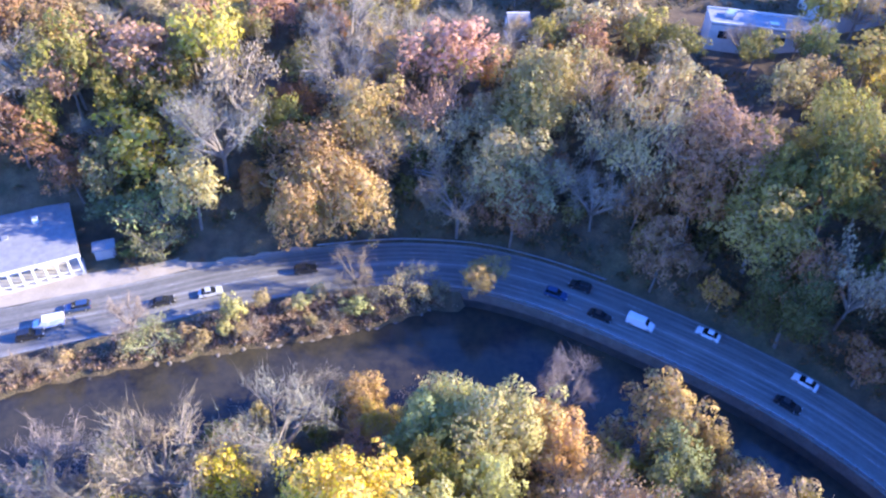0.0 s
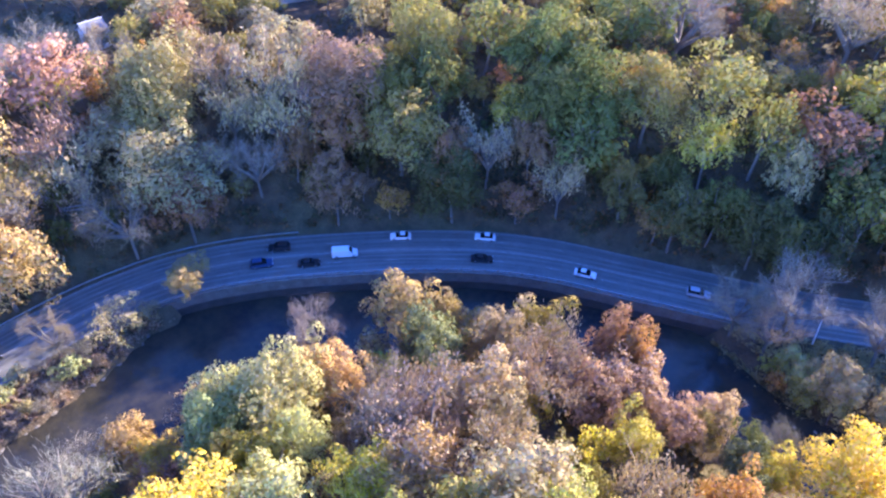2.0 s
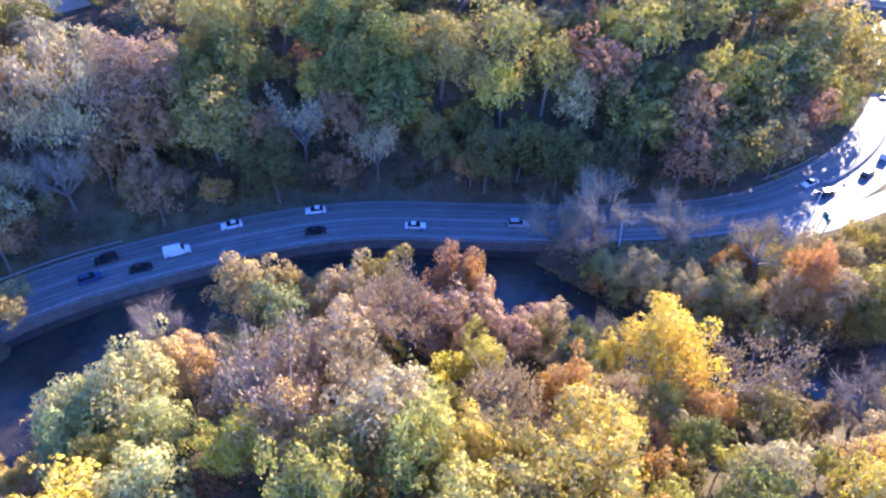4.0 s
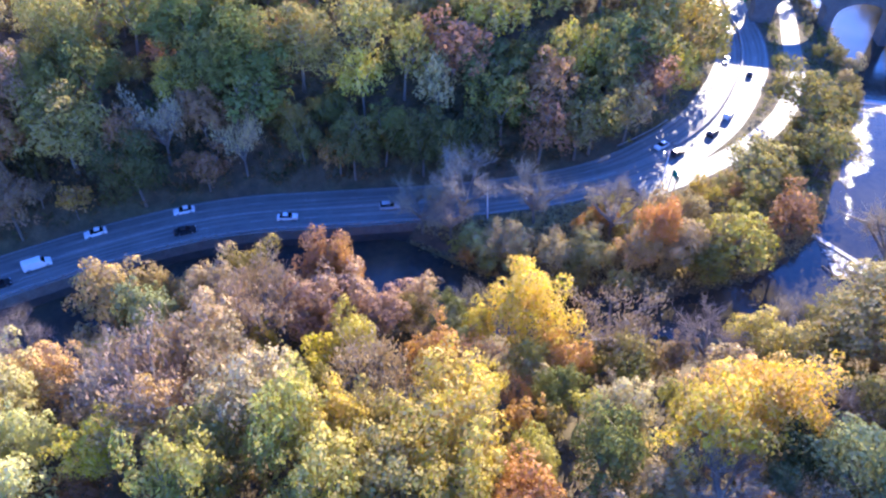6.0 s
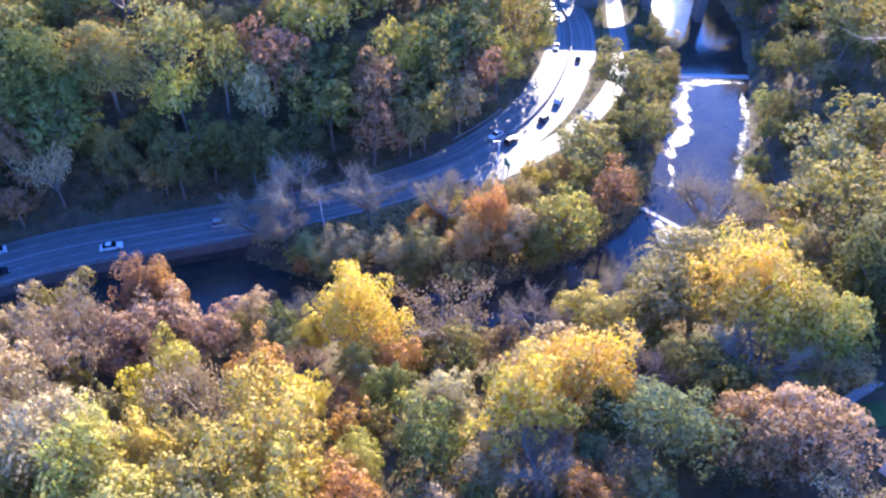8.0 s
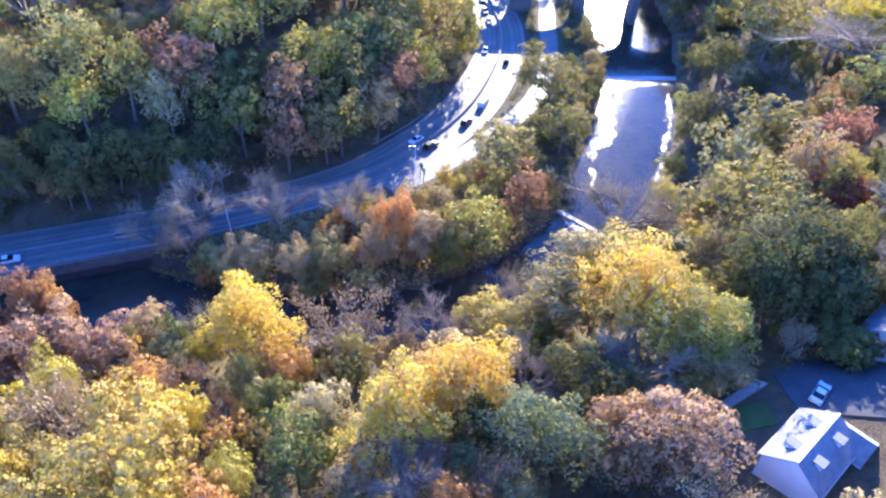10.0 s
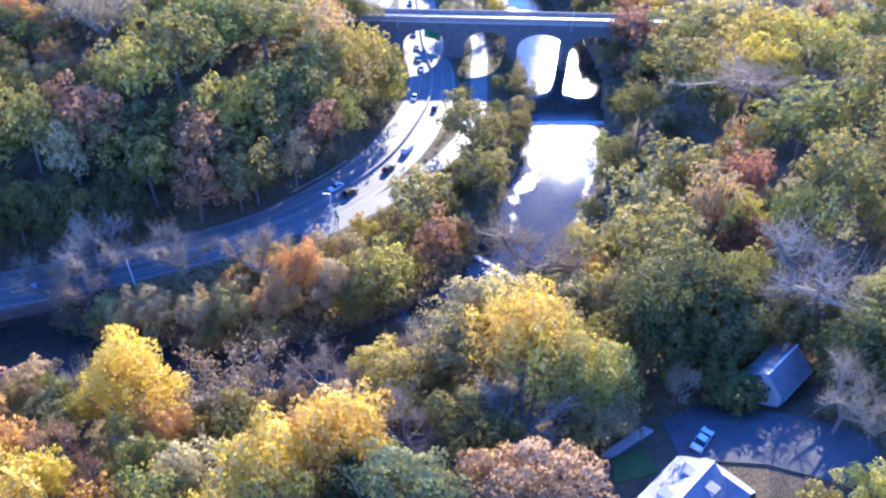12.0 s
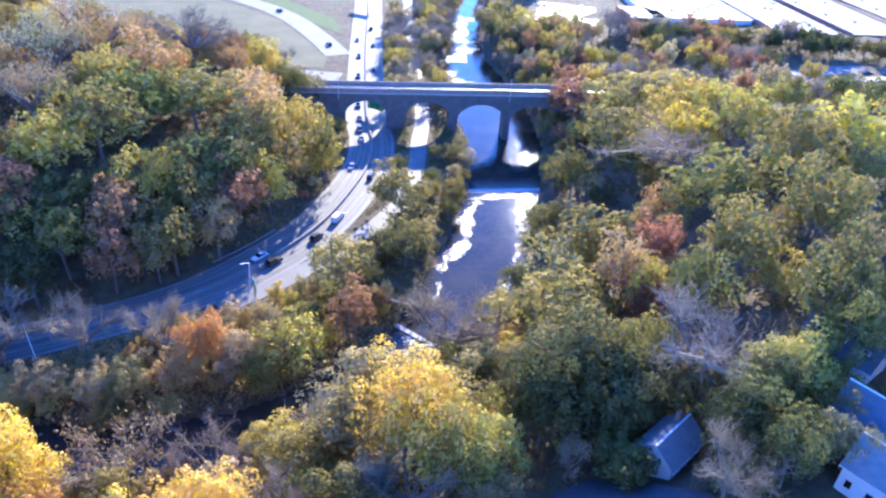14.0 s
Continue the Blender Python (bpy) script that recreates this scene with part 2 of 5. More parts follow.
def rod(bm, a, b, r0, r1=None, n=6):
    """A tapered rod from a to b."""
    a, b = Vector(a), Vector(b)
    q = (b - a).to_track_quat("Z", "Y").to_matrix()
    r1 = r0 if r1 is None else r1
    lo = [bm.verts.new(a + q @ Vector((r0 * math.cos(i * math.tau / n), r0 * math.sin(i * math.tau / n), 0))) for i in range(n)]
    hi = [bm.verts.new(b + q @ Vector((r1 * math.cos(i * math.tau / n), r1 * math.sin(i * math.tau / n), 0))) for i in range(n)]
    for i in range(n):
        bm.faces.new((lo[i], lo[(i + 1) % n], hi[(i + 1) % n], hi[i]))
    bm.faces.new(hi)
    bm.faces.new(lo[::-1])
    return bm


def prism(outline, z0, z1):
    """An upright prism over an outline of (x, y)."""
    bm = bmesh.new()
    lo = [bm.verts.new((x, y, z0)) for x, y in outline]
    hi = [bm.verts.new((x, y, z1)) for x, y in outline]
    k = len(outline)
    for i in range(k):
        bm.faces.new((lo[i], lo[(i + 1) % k], hi[(i + 1) % k], hi[i]))
    bm.faces.new(hi)
    bm.faces.new(lo[::-1])
    return bm


def root(name, m, label, category, group="", kind=""):
    ob = new(name)
    ob.empty_display_size = 0.5
    ob.matrix_world = m
    return tagged(ob, label, category, group, kind)


def smooth_line(line, gap=3.0):
    """A polyline resampled through Catmull-Rom."""
    p = [np.array(q, float) for q in line]
    out = []
    for i in range(len(p) - 1):
        a, b, c, d = p[max(i - 1, 0)], p[i], p[i + 1], p[min(i + 2, len(p) - 1)]
        k = max(1, int(np.linalg.norm(c - b) / gap))
        for j in range(k):
            t = j / k
            out.append(0.5 * (2 * b + (c - a) * t + (2 * a - 5 * b + 4 * c - d) * t * t + (3 * b - a - 3 * c + d) * t ** 3))
    out.append(p[-1])
    return np.array(out)


def normals(line):
    d = np.gradient(line, axis=0)
    d /= np.linalg.norm(d, axis=1)[:, None]
    return np.stack([-d[:, 1], d[:, 0]], 1)            # to the left


def offset(line, by):
    by = np.asarray(by, float)
    return line + normals(line) * (by[:, None] if by.ndim else by)


def ribbon(name, left, right, z, material):
    """A thick strip between two lines."""
    k = len(left)
    zz = np.broadcast_to(z, (k,))
    v = [(*left[i], zz[i]) for i in range(k)] + [(*right[i], zz[i]) for i in range(k)] + [(*left[i], zz[i] - 0.3) for i in range(k)] + [(*right[i], zz[i] - 0.3) for i in range(k)]
    f = []
    for i in range(k - 1):
        f += [(i, k + i, k + i + 1, i + 1), (i, i + 1, 2 * k + i + 1, 2 * k + i), (k + i, 3 * k + i, 3 * k + i + 1, k + i + 1)]
    return mesh_of(name, v, f, material)


# ---- ground, one sheet to the horizon ----
def axis(a, b, gap, far):
    core = np.arange(a, b + gap, gap)
    out, s = [], gap
    d = 0.0
    while d < far:
        s *= 1.22
        d += s
        out.append(d)
    return np.concatenate([a - np.array(out[::-1]), core, core[-1] + np.array(out)])


gx, gy = axis(-110, 300, 2.0, 4200), axis(-165, 200, 2.0, 4200)
GX, GY = np.meshgrid(gx, gy)
GZ = land(GX, GY)
far = np.maximum(0, np.hypot(GX - 120, GY) - 700)
GZ = GZ * np.exp(-far / 400) + far * 0.008
nx, ny = len(gx), len(gy)
idx = np.arange(nx * ny).reshape(ny, nx)
me = bpy.data.meshes.new("ground")
me.from_pydata(np.stack([GX.ravel(), GY.ravel(), GZ.ravel()], 1).tolist(), [],
               np.stack([idx[:-1, :-1].ravel(), idx[:-1, 1:].ravel(), idx[1:, 1:].ravel(), idx[1:, :-1].ravel()], 1).tolist())
me.materials.append(GROUND)
me.polygons.foreach_set("use_smooth", [True] * len(me.polygons))
tagged(new("ground", me), "brown leaf-littered valley ground with dry grass", "ground", kind="structure")

# ---- river ----
bn, bs = smooth_line(BANK_N, 4), smooth_line(BANK_S, 4)
k = 260
def even(line, k):
    s = np.concatenate([[0], np.cumsum(np.linalg.norm(np.diff(line, axis=0), axis=1))])
    q = np.linspace(0, s[-1], k)
    return np.stack([np.interp(q, s, line[:, 0]), np.interp(q, s, line[:, 1])], 1)
en, es = even(offset(bn, 1.6), k), even(offset(bs, -1.6), k)
tagged(new("water", mesh_of("water", [(*p, 0) for p in en] + [(*p, 0) for p in es], [(i, k + i, k + i + 1, i + 1) for i in range(k - 1)], WATER)),
       "dark brown shallow river with small ripples", "river", kind="structure")

# ---- road and ramp ----
rc = smooth_line(ROAD, 3)
hw = half_width(rc[:, 0])
ROADZ = 4.0
tagged(new("road", ribbon("road", offset(rc, hw), offset(rc, -hw), ROADZ, ASPHALT)), "worn grey four-lane asphalt parkway", "road", kind="structure")
sh = rc[(rc[:, 0] > -68) & (rc[:, 0] < -12)]
wide = HALF + 4.2 * np.clip((-12 - sh[:, 0]) / 20, 0, 1) + 0.1
tagged(new("dusty_shoulder", ribbon("dusty_shoulder", offset(sh, wide), offset(sh, HALF - 0.05), ROADZ - 0.03, DUST)), "dusty pale gravel shoulder beside the road", "shoulder", kind="structure")
pc = smooth_line(RAMP, 3)
tagged(new("ramp_road", ribbon("ramp_road", offset(pc, 2.9), offset(pc, -2.9), ROADZ + 0.004, ASPHALT)), "narrow asphalt exit ramp beside the parkway", "road", kind="structure")


# ---- trees ----
LEAF_COLOURS = {
    "yellow": (0.69, 0.525, 0.05), "gold": (0.53, 0.40, 0.06), "orange": (0.515, 0.267, 0.064), "orangetan": (0.506, 0.331, 0.110),
    "rust": (0.386, 0.193, 0.083), "rustbrown": (0.377, 0.216, 0.092), "pinkrust": (0.405, 0.239, 0.129), "pinkgrey": (0.368, 0.276, 0.156),
    "pinktan": (0.451, 0.327, 0.156), "tan": (0.478, 0.368, 0.156), "red": (0.331, 0.101, 0.055), "brown": (0.322, 0.235, 0.120),
    "olive": (0.270, 0.222, 0.050), "olivegold": (0.340, 0.259, 0.063), "olivebrown": (0.340, 0.264, 0.093), "yellowolive": (0.408, 0.348, 0.064),
    "darkolive": (0.189, 0.163, 0.044), "green": (0.174, 0.174, 0.043), "darkgreen": (0.122, 0.124, 0.036), "greygreen": (0.207, 0.215, 0.085),
    "palegreen": (0.340, 0.357, 0.128), "paleyellow": (0.48, 0.43, 0.15), "grey": (0.31, 0.265, 0.19), "tanbare": (0.34, 0.265, 0.16), "amber": (0.70, 0.48, 0.06)}
COLOUR_WORDS = {
    "yellow": "bright yellow", "gold": "golden", "orange": "orange", "orangetan": "orange-tan", "rust": "rust-red", "rustbrown": "rusty brown",
    "pinkrust": "dusty red", "pinkgrey": "pinkish grey", "pinktan": "pinkish tan", "tan": "tan", "red": "deep red", "brown": "brown",
    "olive": "olive green", "olivegold": "olive-gold", "olivebrown": "olive-brown", "yellowolive": "yellow-olive", "darkolive": "dark olive",
    "green": "green", "darkgreen": "dark green", "greygreen": "grey-green", "palegreen": "pale green", "paleyellow": "pale yellow",
    "grey": "pale grey", "tanbare": "tan-grey", "amber": "amber-gold"}
rng = np.random.default_rng(7)


def trunk_mesh(name, seed, bare):
    """A unit tree's trunk and limbs: 1 high, crown radius 1 (scaled apart in x, y and z)."""
    r = np.random.default_rng(seed)
    V, F = [], []

    def limb(a, b, ra, rb, n=5):
        a, b = np.array(a, float), np.array(b, float)
        d = (b - a) / np.linalg.norm(b - a)
        u = np.cross(d, (0.3, 0.9, 0.2))
        u /= np.linalg.norm(u)
        w = np.cross(d, u)
        k = len(V)
        for c, rad in ((a, ra), (b, rb)):
            for i in range(n):
                t = i * math.tau / n
                o = (u * math.cos(t) + w * math.sin(t)) * rad
                V.append((c[0] + o[0], c[1] + o[1], c[2] + o[2]))
        for i in range(n):
            F.append((k + i, k + (i + 1) % n, k + n + (i + 1) % n, k + n + i))

    fork = 0.34 if bare else 0.38
    lean = r.uniform(-0.05, 0.05, 2)
    limb((0, 0, -0.08), (lean[0], lean[1], fork), 0.055, 0.038, 6)
    ends = []
    for i in range(9 if bare else 7):
        t = i * math.tau / 7 + r.uniform(-0.4, 0.4)
        out, up = (r.uniform(0.35, 0.85), r.uniform(0.5, 0.84)) if bare else (r.uniform(0.25, 0.6), r.uniform(0.55, 0.82))
        start = np.array((lean[0], lean[1], fork * r.uniform(0.75, 1.0)))
        mid = np.array((math.cos(t) * out * 0.6, math.sin(t) * out * 0.6, (fork + up) / 2))
        end = np.array((math.cos(t) * out, math.sin(t) * out, up))
        stout = 1.5 if bare else 1.0
        limb(start, mid, 0.026 * stout, 0.018 * stout, 4), limb(mid, end, 0.018 * stout, 0.009 * stout, 4)
        ends += [(mid, end)]
        for j in range(7 if bare else 3):
            wide = 0.42 if bare else 0.3
            e2 = end + np.array((*r.uniform(-wide, wide, 2), r.uniform(-0.10 if bare else 0.04, 0.17)))
            limb(mid + (end - mid) * r.uniform(0.2, 1), e2, 0.010 * stout, 0.004 * stout, 3)
            ends.append((end, e2))
    return mesh_of(name, V, F, BARK, True), ends


def crown_mesh(name, seed, lobes, leaves, size, low=0.30):
    """Small leaf sprays over many uneven lobes of a domed crown, each shaded with the roundness of its lobe."""
    r = np.random.default_rng(seed)
    centres = []
    tries = 0
    ph = r.uniform(0, math.tau, 3)
    while len(centres) < lobes and tries < 5000:
        tries += 1
        t, u = r.uniform(0, math.tau), r.uniform(-0.5, 1)
        rad = (0.76 if r.random() < 0.80 else 0.42) * r.uniform(0.62, 1.28) * (1 + 0.18 * math.sin(2 * t + ph[0]) + 0.14 * math.sin(3 * t + ph[1]) + 0.10 * math.sin(5 * u + ph[2]))
        c = np.array((math.cos(t) * math.sqrt(1 - u * u) * rad, math.sin(t) * math.sqrt(1 - u * u) * rad, u * rad))
        if all(np.linalg.norm(c - q) > 0.135 for q in centres):
            centres.append(c)
    mid, high = low + (1 - low) * 0.40, (1 - low) * 0.60
    skew = np.array((*r.uniform(0.88, 1.14, 2), high))
    V, N = [], []
    for c in centres:
        lr = r.uniform(0.08, 0.29)
        k = max(6, int(leaves * (lr / 0.28) ** 2))
        n = r.normal(size=(k, 3)) + (0, 0, 0.40)
        n /= np.linalg.norm(n, axis=1)[:, None]
        p = c + n * (lr * r.uniform(0.72, 1.09, (k, 1)))
        face = n + r.normal(size=(k, 3)) * 0.38
        face /= np.linalg.norm(face, axis=1)[:, None]
        a = np.cross(face, r.normal(size=(k, 3)))
        a /= np.linalg.norm(a, axis=1)[:, None]
        b = np.cross(face, a)
        s = size * r.uniform(0.55, 1.35, (k, 1))
        tri = np.stack([p + (a * ua + b * ub) * s for ua, ub in ((-1, -0.5), (0.9, -0.6), (0.1, 1.0))], 1).reshape(-1, 3)
        V.append(tri * skew + (0, 0, mid))
        soft = (n + 0.5 * c / (np.linalg.norm(c) + 0.05) + face * 0.5) / np.array((1, 1, 0.8))
        N.append(np.repeat(soft / np.linalg.norm(soft, axis=1)[:, None], 3, axis=0))
    V, N = np.concatenate(V), np.concatenate(N)
    me = bpy.data.meshes.new(name)
    me.from_pydata(V.tolist(), [], np.arange(len(V)).reshape(-1, 3).tolist())
    me.materials.append(LEAF)
    me.polygons.foreach_set("use_smooth", [True] * len(me.polygons))
    me.normals_split_custom_set_from_vertices(N.tolist())
    me.update()
    return me


def twig_mesh(name, seed, ends, count, leaves=0):
    """Fine twigs round the limbs' ends, as slivers."""
    r = np.random.default_rng(seed)
    V, F = [], []
    for i in range(count):
        a, b = ends[r.integers(len(ends))]
        p = a + (b - a) * r.uniform(0.2, 1.1) + r.normal(size=3) * 0.05
        out = np.array((p[0], p[1], (p[2] - 0.45) * 1.2))
        d = 0.55 * out / (np.linalg.norm(out) + 0.05) + r.normal(size=3) * 0.62 + np.array((0, 0, 0.28))
        d *= r.uniform(0.07, 0.21) / np.linalg.norm(d)
        w = np.cross(d, r.normal(size=3))
        w *= r.uniform(0.0034, 0.0056) / np.linalg.norm(w)
        d[2] *= 0.7
        k = len(V)
        V.extend([tuple(p - w), tuple(p + w), tuple(p + d)])
        F.append((k, k + 1, k + 2))
        for j in range(2):
            q = p + d * r.uniform(0.35, 0.9)
            e = d * 0.5 + r.normal(size=3) * 0.07
            k = len(V)
            V.extend([tuple(q - w * 0.6), tuple(q + w * 0.6), tuple(q + e)])
            F.append((k, k + 1, k + 2))
    for i in range(leaves):
        a, b = ends[r.integers(len(ends))]
        p = a + (b - a) * r.uniform(0.4, 1.2) + r.normal(size=3) * (0.11, 0.11, 0.06)
        u, v = r.normal(size=3), r.normal(size=3)
        u *= 0.030 / np.linalg.norm(u)
        v *= 0.024 / np.linalg.norm(v)
        k = len(V)
        V.extend([tuple(p - u), tuple(p + v), tuple(p + u), tuple(p - v)])
        F.append((k, k + 1, k + 2, k + 3))
    return mesh_of(name, V, F, TWIG)


KINDS = {"far": [], "leafy": [], "dense": [], "broad": [], "sparse": [], "bare": []}
for i in range(6):
    tm, ends = trunk_mesh("trunk", 10 + i, False)
    KINDS["leafy"].append((tm, crown_mesh("crown", 20 + i, 84, 62, 0.050, 0.24 + 0.03 * (i % 3))))
for i in range(4):
    tm, ends = trunk_mesh("trunk", 140 + i, False)
    KINDS["far"].append((tm, crown_mesh("crown", 150 + i, 64, 36, 0.074, 0.24)))
for i in range(8):
    tm, ends = trunk_mesh("trunk", 90 + i, False)
    KINDS["dense"].append((tm, crown_mesh("crown", 100 + i, 105, 132, 0.036, 0.22 + 0.03 * (i % 3))))
for i in range(4):
    tm, ends = trunk_mesh("trunk", 120 + i, False)
    KINDS["broad"].append((tm, crown_mesh("crown", 130 + i, 140, 150, 0.030, 0.22 + 0.03 * (i % 3))))
for i in range(4):
    tm, ends = trunk_mesh("trunk", 40 + i, True)
    KINDS["sparse"].append((tm, twig_mesh("crown", 50 + i, ends, 420, 1500)))
for i in range(4):
    tm, ends = trunk_mesh("trunk", 60 + i, True)
    KINDS["bare"].append((tm, twig_mesh("crown", 70 + i, ends, 1350)))
TREE_NAMES = {"sparse": "thinning_tree", "bare": "bare_tree"}
for kind_name, colours in (("golden_maple_tree", "yellow gold yellowolive amber"), ("tan_beech_tree", "paleyellow tan orangetan"), ("red_maple_tree", "orange rust rustbrown pinkrust red brown pinkgrey pinktan"),
                           ("oak_tree", "olive olivegold"), ("brown_oak_tree", "olivebrown"), ("green_tree", "green darkgreen darkolive greygreen palegreen")):
    for c in colours.split():
        TREE_NAMES[c] = kind_name
TREE_WORDS = {"leafy": "full-crowned autumn tree", "sparse": "half-bare autumn tree", "bare": "leafless fine-twigged tree"}
PLANTED = []


def tree(kind, x, y, height, radius, colour, where="", foot=None):
    """Plant one tree with its foot on the ground."""
    z = max(float(land(x, y)), -0.3) if foot is None else foot
    if not where:
        where = "on the wooded slope" if z > 6 else "on the river bank"
    t = root(TREE_NAMES[kind if kind != "leafy" else colour], pose(x, y, z - 0.15, rng.uniform(-6, 6), rng.uniform(-6, 6), rng.uniform(0, 360)) @ Matrix.Diagonal((radius * rng.uniform(0.98, 1.2), radius * rng.uniform(0.98, 1.2), height, 1)),
             COLOUR_WORDS[colour] + " " + TREE_WORDS[kind] + " " + where, "tree", "trees of the valley")
    if kind == "bare":
        t.scale = (t.scale[0] * 1.25, t.scale[1] * 1.25, t.scale[2])
    # the woods nearest to the flight have finer foliage
    made = "dense" if kind == "leafy" and radius > 3.4 and (y < 72 and -20 < x < 112 or -45 < x < 110 and y > 80 and y < 135 and z < 26) else kind
    if made == "dense" and radius > 6.6:
        made = "broad"
    if made == "leafy" and (radius < 3.3 or x > 250 or y > 165 or y < -150):
        made = "far"
    tm, cm = KINDS[made][rng.integers(len(KINDS[made]))]
    a, b = new("trunk", tm), new("crown", cm)
    a.parent = b.parent = t
    c = np.array(LEAF_COLOURS[colour]) * rng.uniform(0.88, 1.12) * rng.uniform(0.94, 1.06, 3)
    c = 0.95 * c + 0.05 * float(c @ (0.3, 0.6, 0.1))
    b.color = (*np.clip(c, 0, 0.9), 1)
    PLANTED.append((x, y, radius))
    return t


# lone trees and brush on the far bank
tree("bare", -13.2, 100.2, 11.0, 3.3, "tanbare")
tree("leafy", -12.8, 95.4, 5.5, 2.7, "palegreen")
tree("sparse", -3.0, 99.9, 8.0, 4.9, "tan")
tree("leafy", -36.1, 91.3, 8.0, 3.0, "paleyellow")
tree("bare", -53.9, 86.6, 10.0, 3.3, "grey")
tree("sparse", -49.9, 84.6, 6.0, 5.0, "palegreen")
# near bank, downstream
tree("leafy", -8.8, 71.2, 12.0, 4.4, "orangetan")
tree("bare", 26.7, 71.7, 15.0, 4.4, "grey")
tree("bare", -20.8, 58.2, 20.1, 6.7, "grey")
tree("bare", -37.1, 53.1, 21.0, 7.6, "tanbare")
tree("bare", -17.7, 70.7, 12.0, 4.9, "grey")
tree("sparse", -8.3, 59.4, 12.0, 3.5, "pinkrust")
tree("leafy", 6.8, 62.9, 19.0, 7.3, "paleyellow")
tree("leafy", 18.1, 66.3, 11.0, 3.3, "orange")
tree("leafy", -26.1, 51.3, 15.2, 4.0, "yellow")
tree("leafy", -9.0, 47.0, 21.0, 7.6, "yellow")
tree("leafy", 2.7, 54.6, 14.0, 4.1, "olive")
tree("leafy", 10.2, 48.9, 16.5, 4.7, "paleyellow")
tree("bare", -53.9, 51.4, 17.9, 5.5, "grey")
tree("bare", -43.0, 48.1, 17.3, 5.2, "grey")
# near woods, downstream
tree("leafy", 1.7, 59.7, 17.4, 5.2, "palegreen")
tree("leafy", 14.5, 36.7, 16.1, 4.5, "yellow")
tree("leafy", 5.7, 51.6, 14.0, 4.2, "yellowolive")
tree("leafy", 41.0, 65.6, 18.6, 5.9, "orangetan")
tree("leafy", 47.5, 60.9, 15.5, 4.2, "orangetan")
# near woods, middle of the bend
tree("leafy", 41.3, 55.4, 15.0, 6.5, "greygreen")
tree("leafy", 59.3, 47.7, 17.0, 5.0, "olivegold")
tree("leafy", 51.0, 49.3, 17.4, 5.2, "pinktan")
tree("sparse", 46.4, 36.3, 18.6, 5.9, "pinktan")
tree("leafy", 64.8, 37.5, 20.0, 4.2, "rust")
tree("leafy", 66.6, 33.5, 19.0, 3.6, "orange")
tree("leafy", 60.7, 31.8, 15.0, 6.4, "pinkrust")
tree("leafy", 62.4, 21.2, 12.0, 5.6, "pinkrust")
tree("leafy", 71.9, 18.0, 12.0, 4.2, "tan")
tree("leafy", 67.3, 18.6, 9.0, 3.7, "olivegold")
tree("leafy", 71.3, 9.8, 12.0, 3.3, "green")
tree("leafy", 67.1, 9.3, 10.0, 3.9, "greygreen")
tree("bare", 76.3, 6.2, 13.0, 4.1, "grey")
tree("leafy", 72.3, -4.2, 20.0, 7.0, "yellow")
tree("leafy", 62.9, -8.5, 11.0, 4.2, "yellowolive")
tree("sparse", 80.0, -17.4, 15.0, 8.8, "brown")
tree("bare", 84.1, -34.6, 13.0, 5.2, "grey")
tree("bare", 99.2, -48.3, 11.0, 5.3, "tanbare")
tree("leafy", 87.5, -48.7, 12.0, 6.5, "olivegold")
tree("leafy", 12.5, 57.7, 20.0, 6.7, "paleyellow")
tree("sparse", 23.4, 35.3, 21.0, 7.5, "pinkgrey")
tree("bare", 24.3, 51.2, 15.7, 4.3, "tanbare")
tree("sparse", 32.4, 28.5, 18.6, 5.9, "pinktan")
tree("leafy", 28.2, 20.2, 19.8, 6.6, "pinktan")
tree("leafy", 46.5, 34.4, 10.0, 2.4, "gold")
tree("leafy", 48.2, 24.2, 11.0, 3.0, "yellow")
tree("leafy", 52.9, 21.1, 12.0, 4.0, "gold")
tree("sparse", 45.5, 10.9, 20.2, 6.8, "pinktan")
tree("leafy", 53.5, 4.8, 17.0, 4.4, "orange")
tree("sparse", 56.7, -1.3, 15.3, 4.0, "pinkrust")
tree("leafy", 51.2, -3.4, 14.0, 3.6, "yellow")
tree("leafy", 62.1, -9.0, 9.0, 2.6, "orange")
tree("sparse", 55.0, -8.4, 10.0, 3.1, "rustbrown")
tree("leafy", 41.3, 19.2, 11.0, 3.4, "olive")
tree("leafy", 20.6, 32.6, 15.0, 5.0, "orangetan")
tree("leafy", 3.0, 42.3, 18.9, 6.1, "paleyellow")
tree("leafy", 25.1, 13.8, 20.1, 6.7, "yellowolive")
tree("leafy", 20.8, 21.8, 16.3, 4.6, "olivegold")
tree("leafy", 13.7, 21.0, 18.5, 5.8, "yellowolive")
tree("leafy", 30.5, 10.1, 16.5, 4.7, "gold")
tree("leafy", 37.4, -5.5, 21.0, 8.6, "gold")
tree("leafy", 34.8, 3.9, 16.6, 4.8, "olivegold")
tree("leafy", 22.2, 4.0, 18.0, 5.6, "yellowolive")
tree("leafy", 26.0, -2.3, 17.5, 5.3, "olivegold")
tree("leafy", 30.7, -9.8, 18.2, 5.7, "gold")
tree("leafy", 49.1, -12.7, 11.0, 2.9, "orange")
tree("leafy", 51.1, -17.0, 9.0, 2.2, "olivegold")
tree("leafy", 57.4, -15.5, 11.0, 3.6, "green")
tree("leafy", 43.8, -16.3, 11.0, 3.4, "yellowolive")
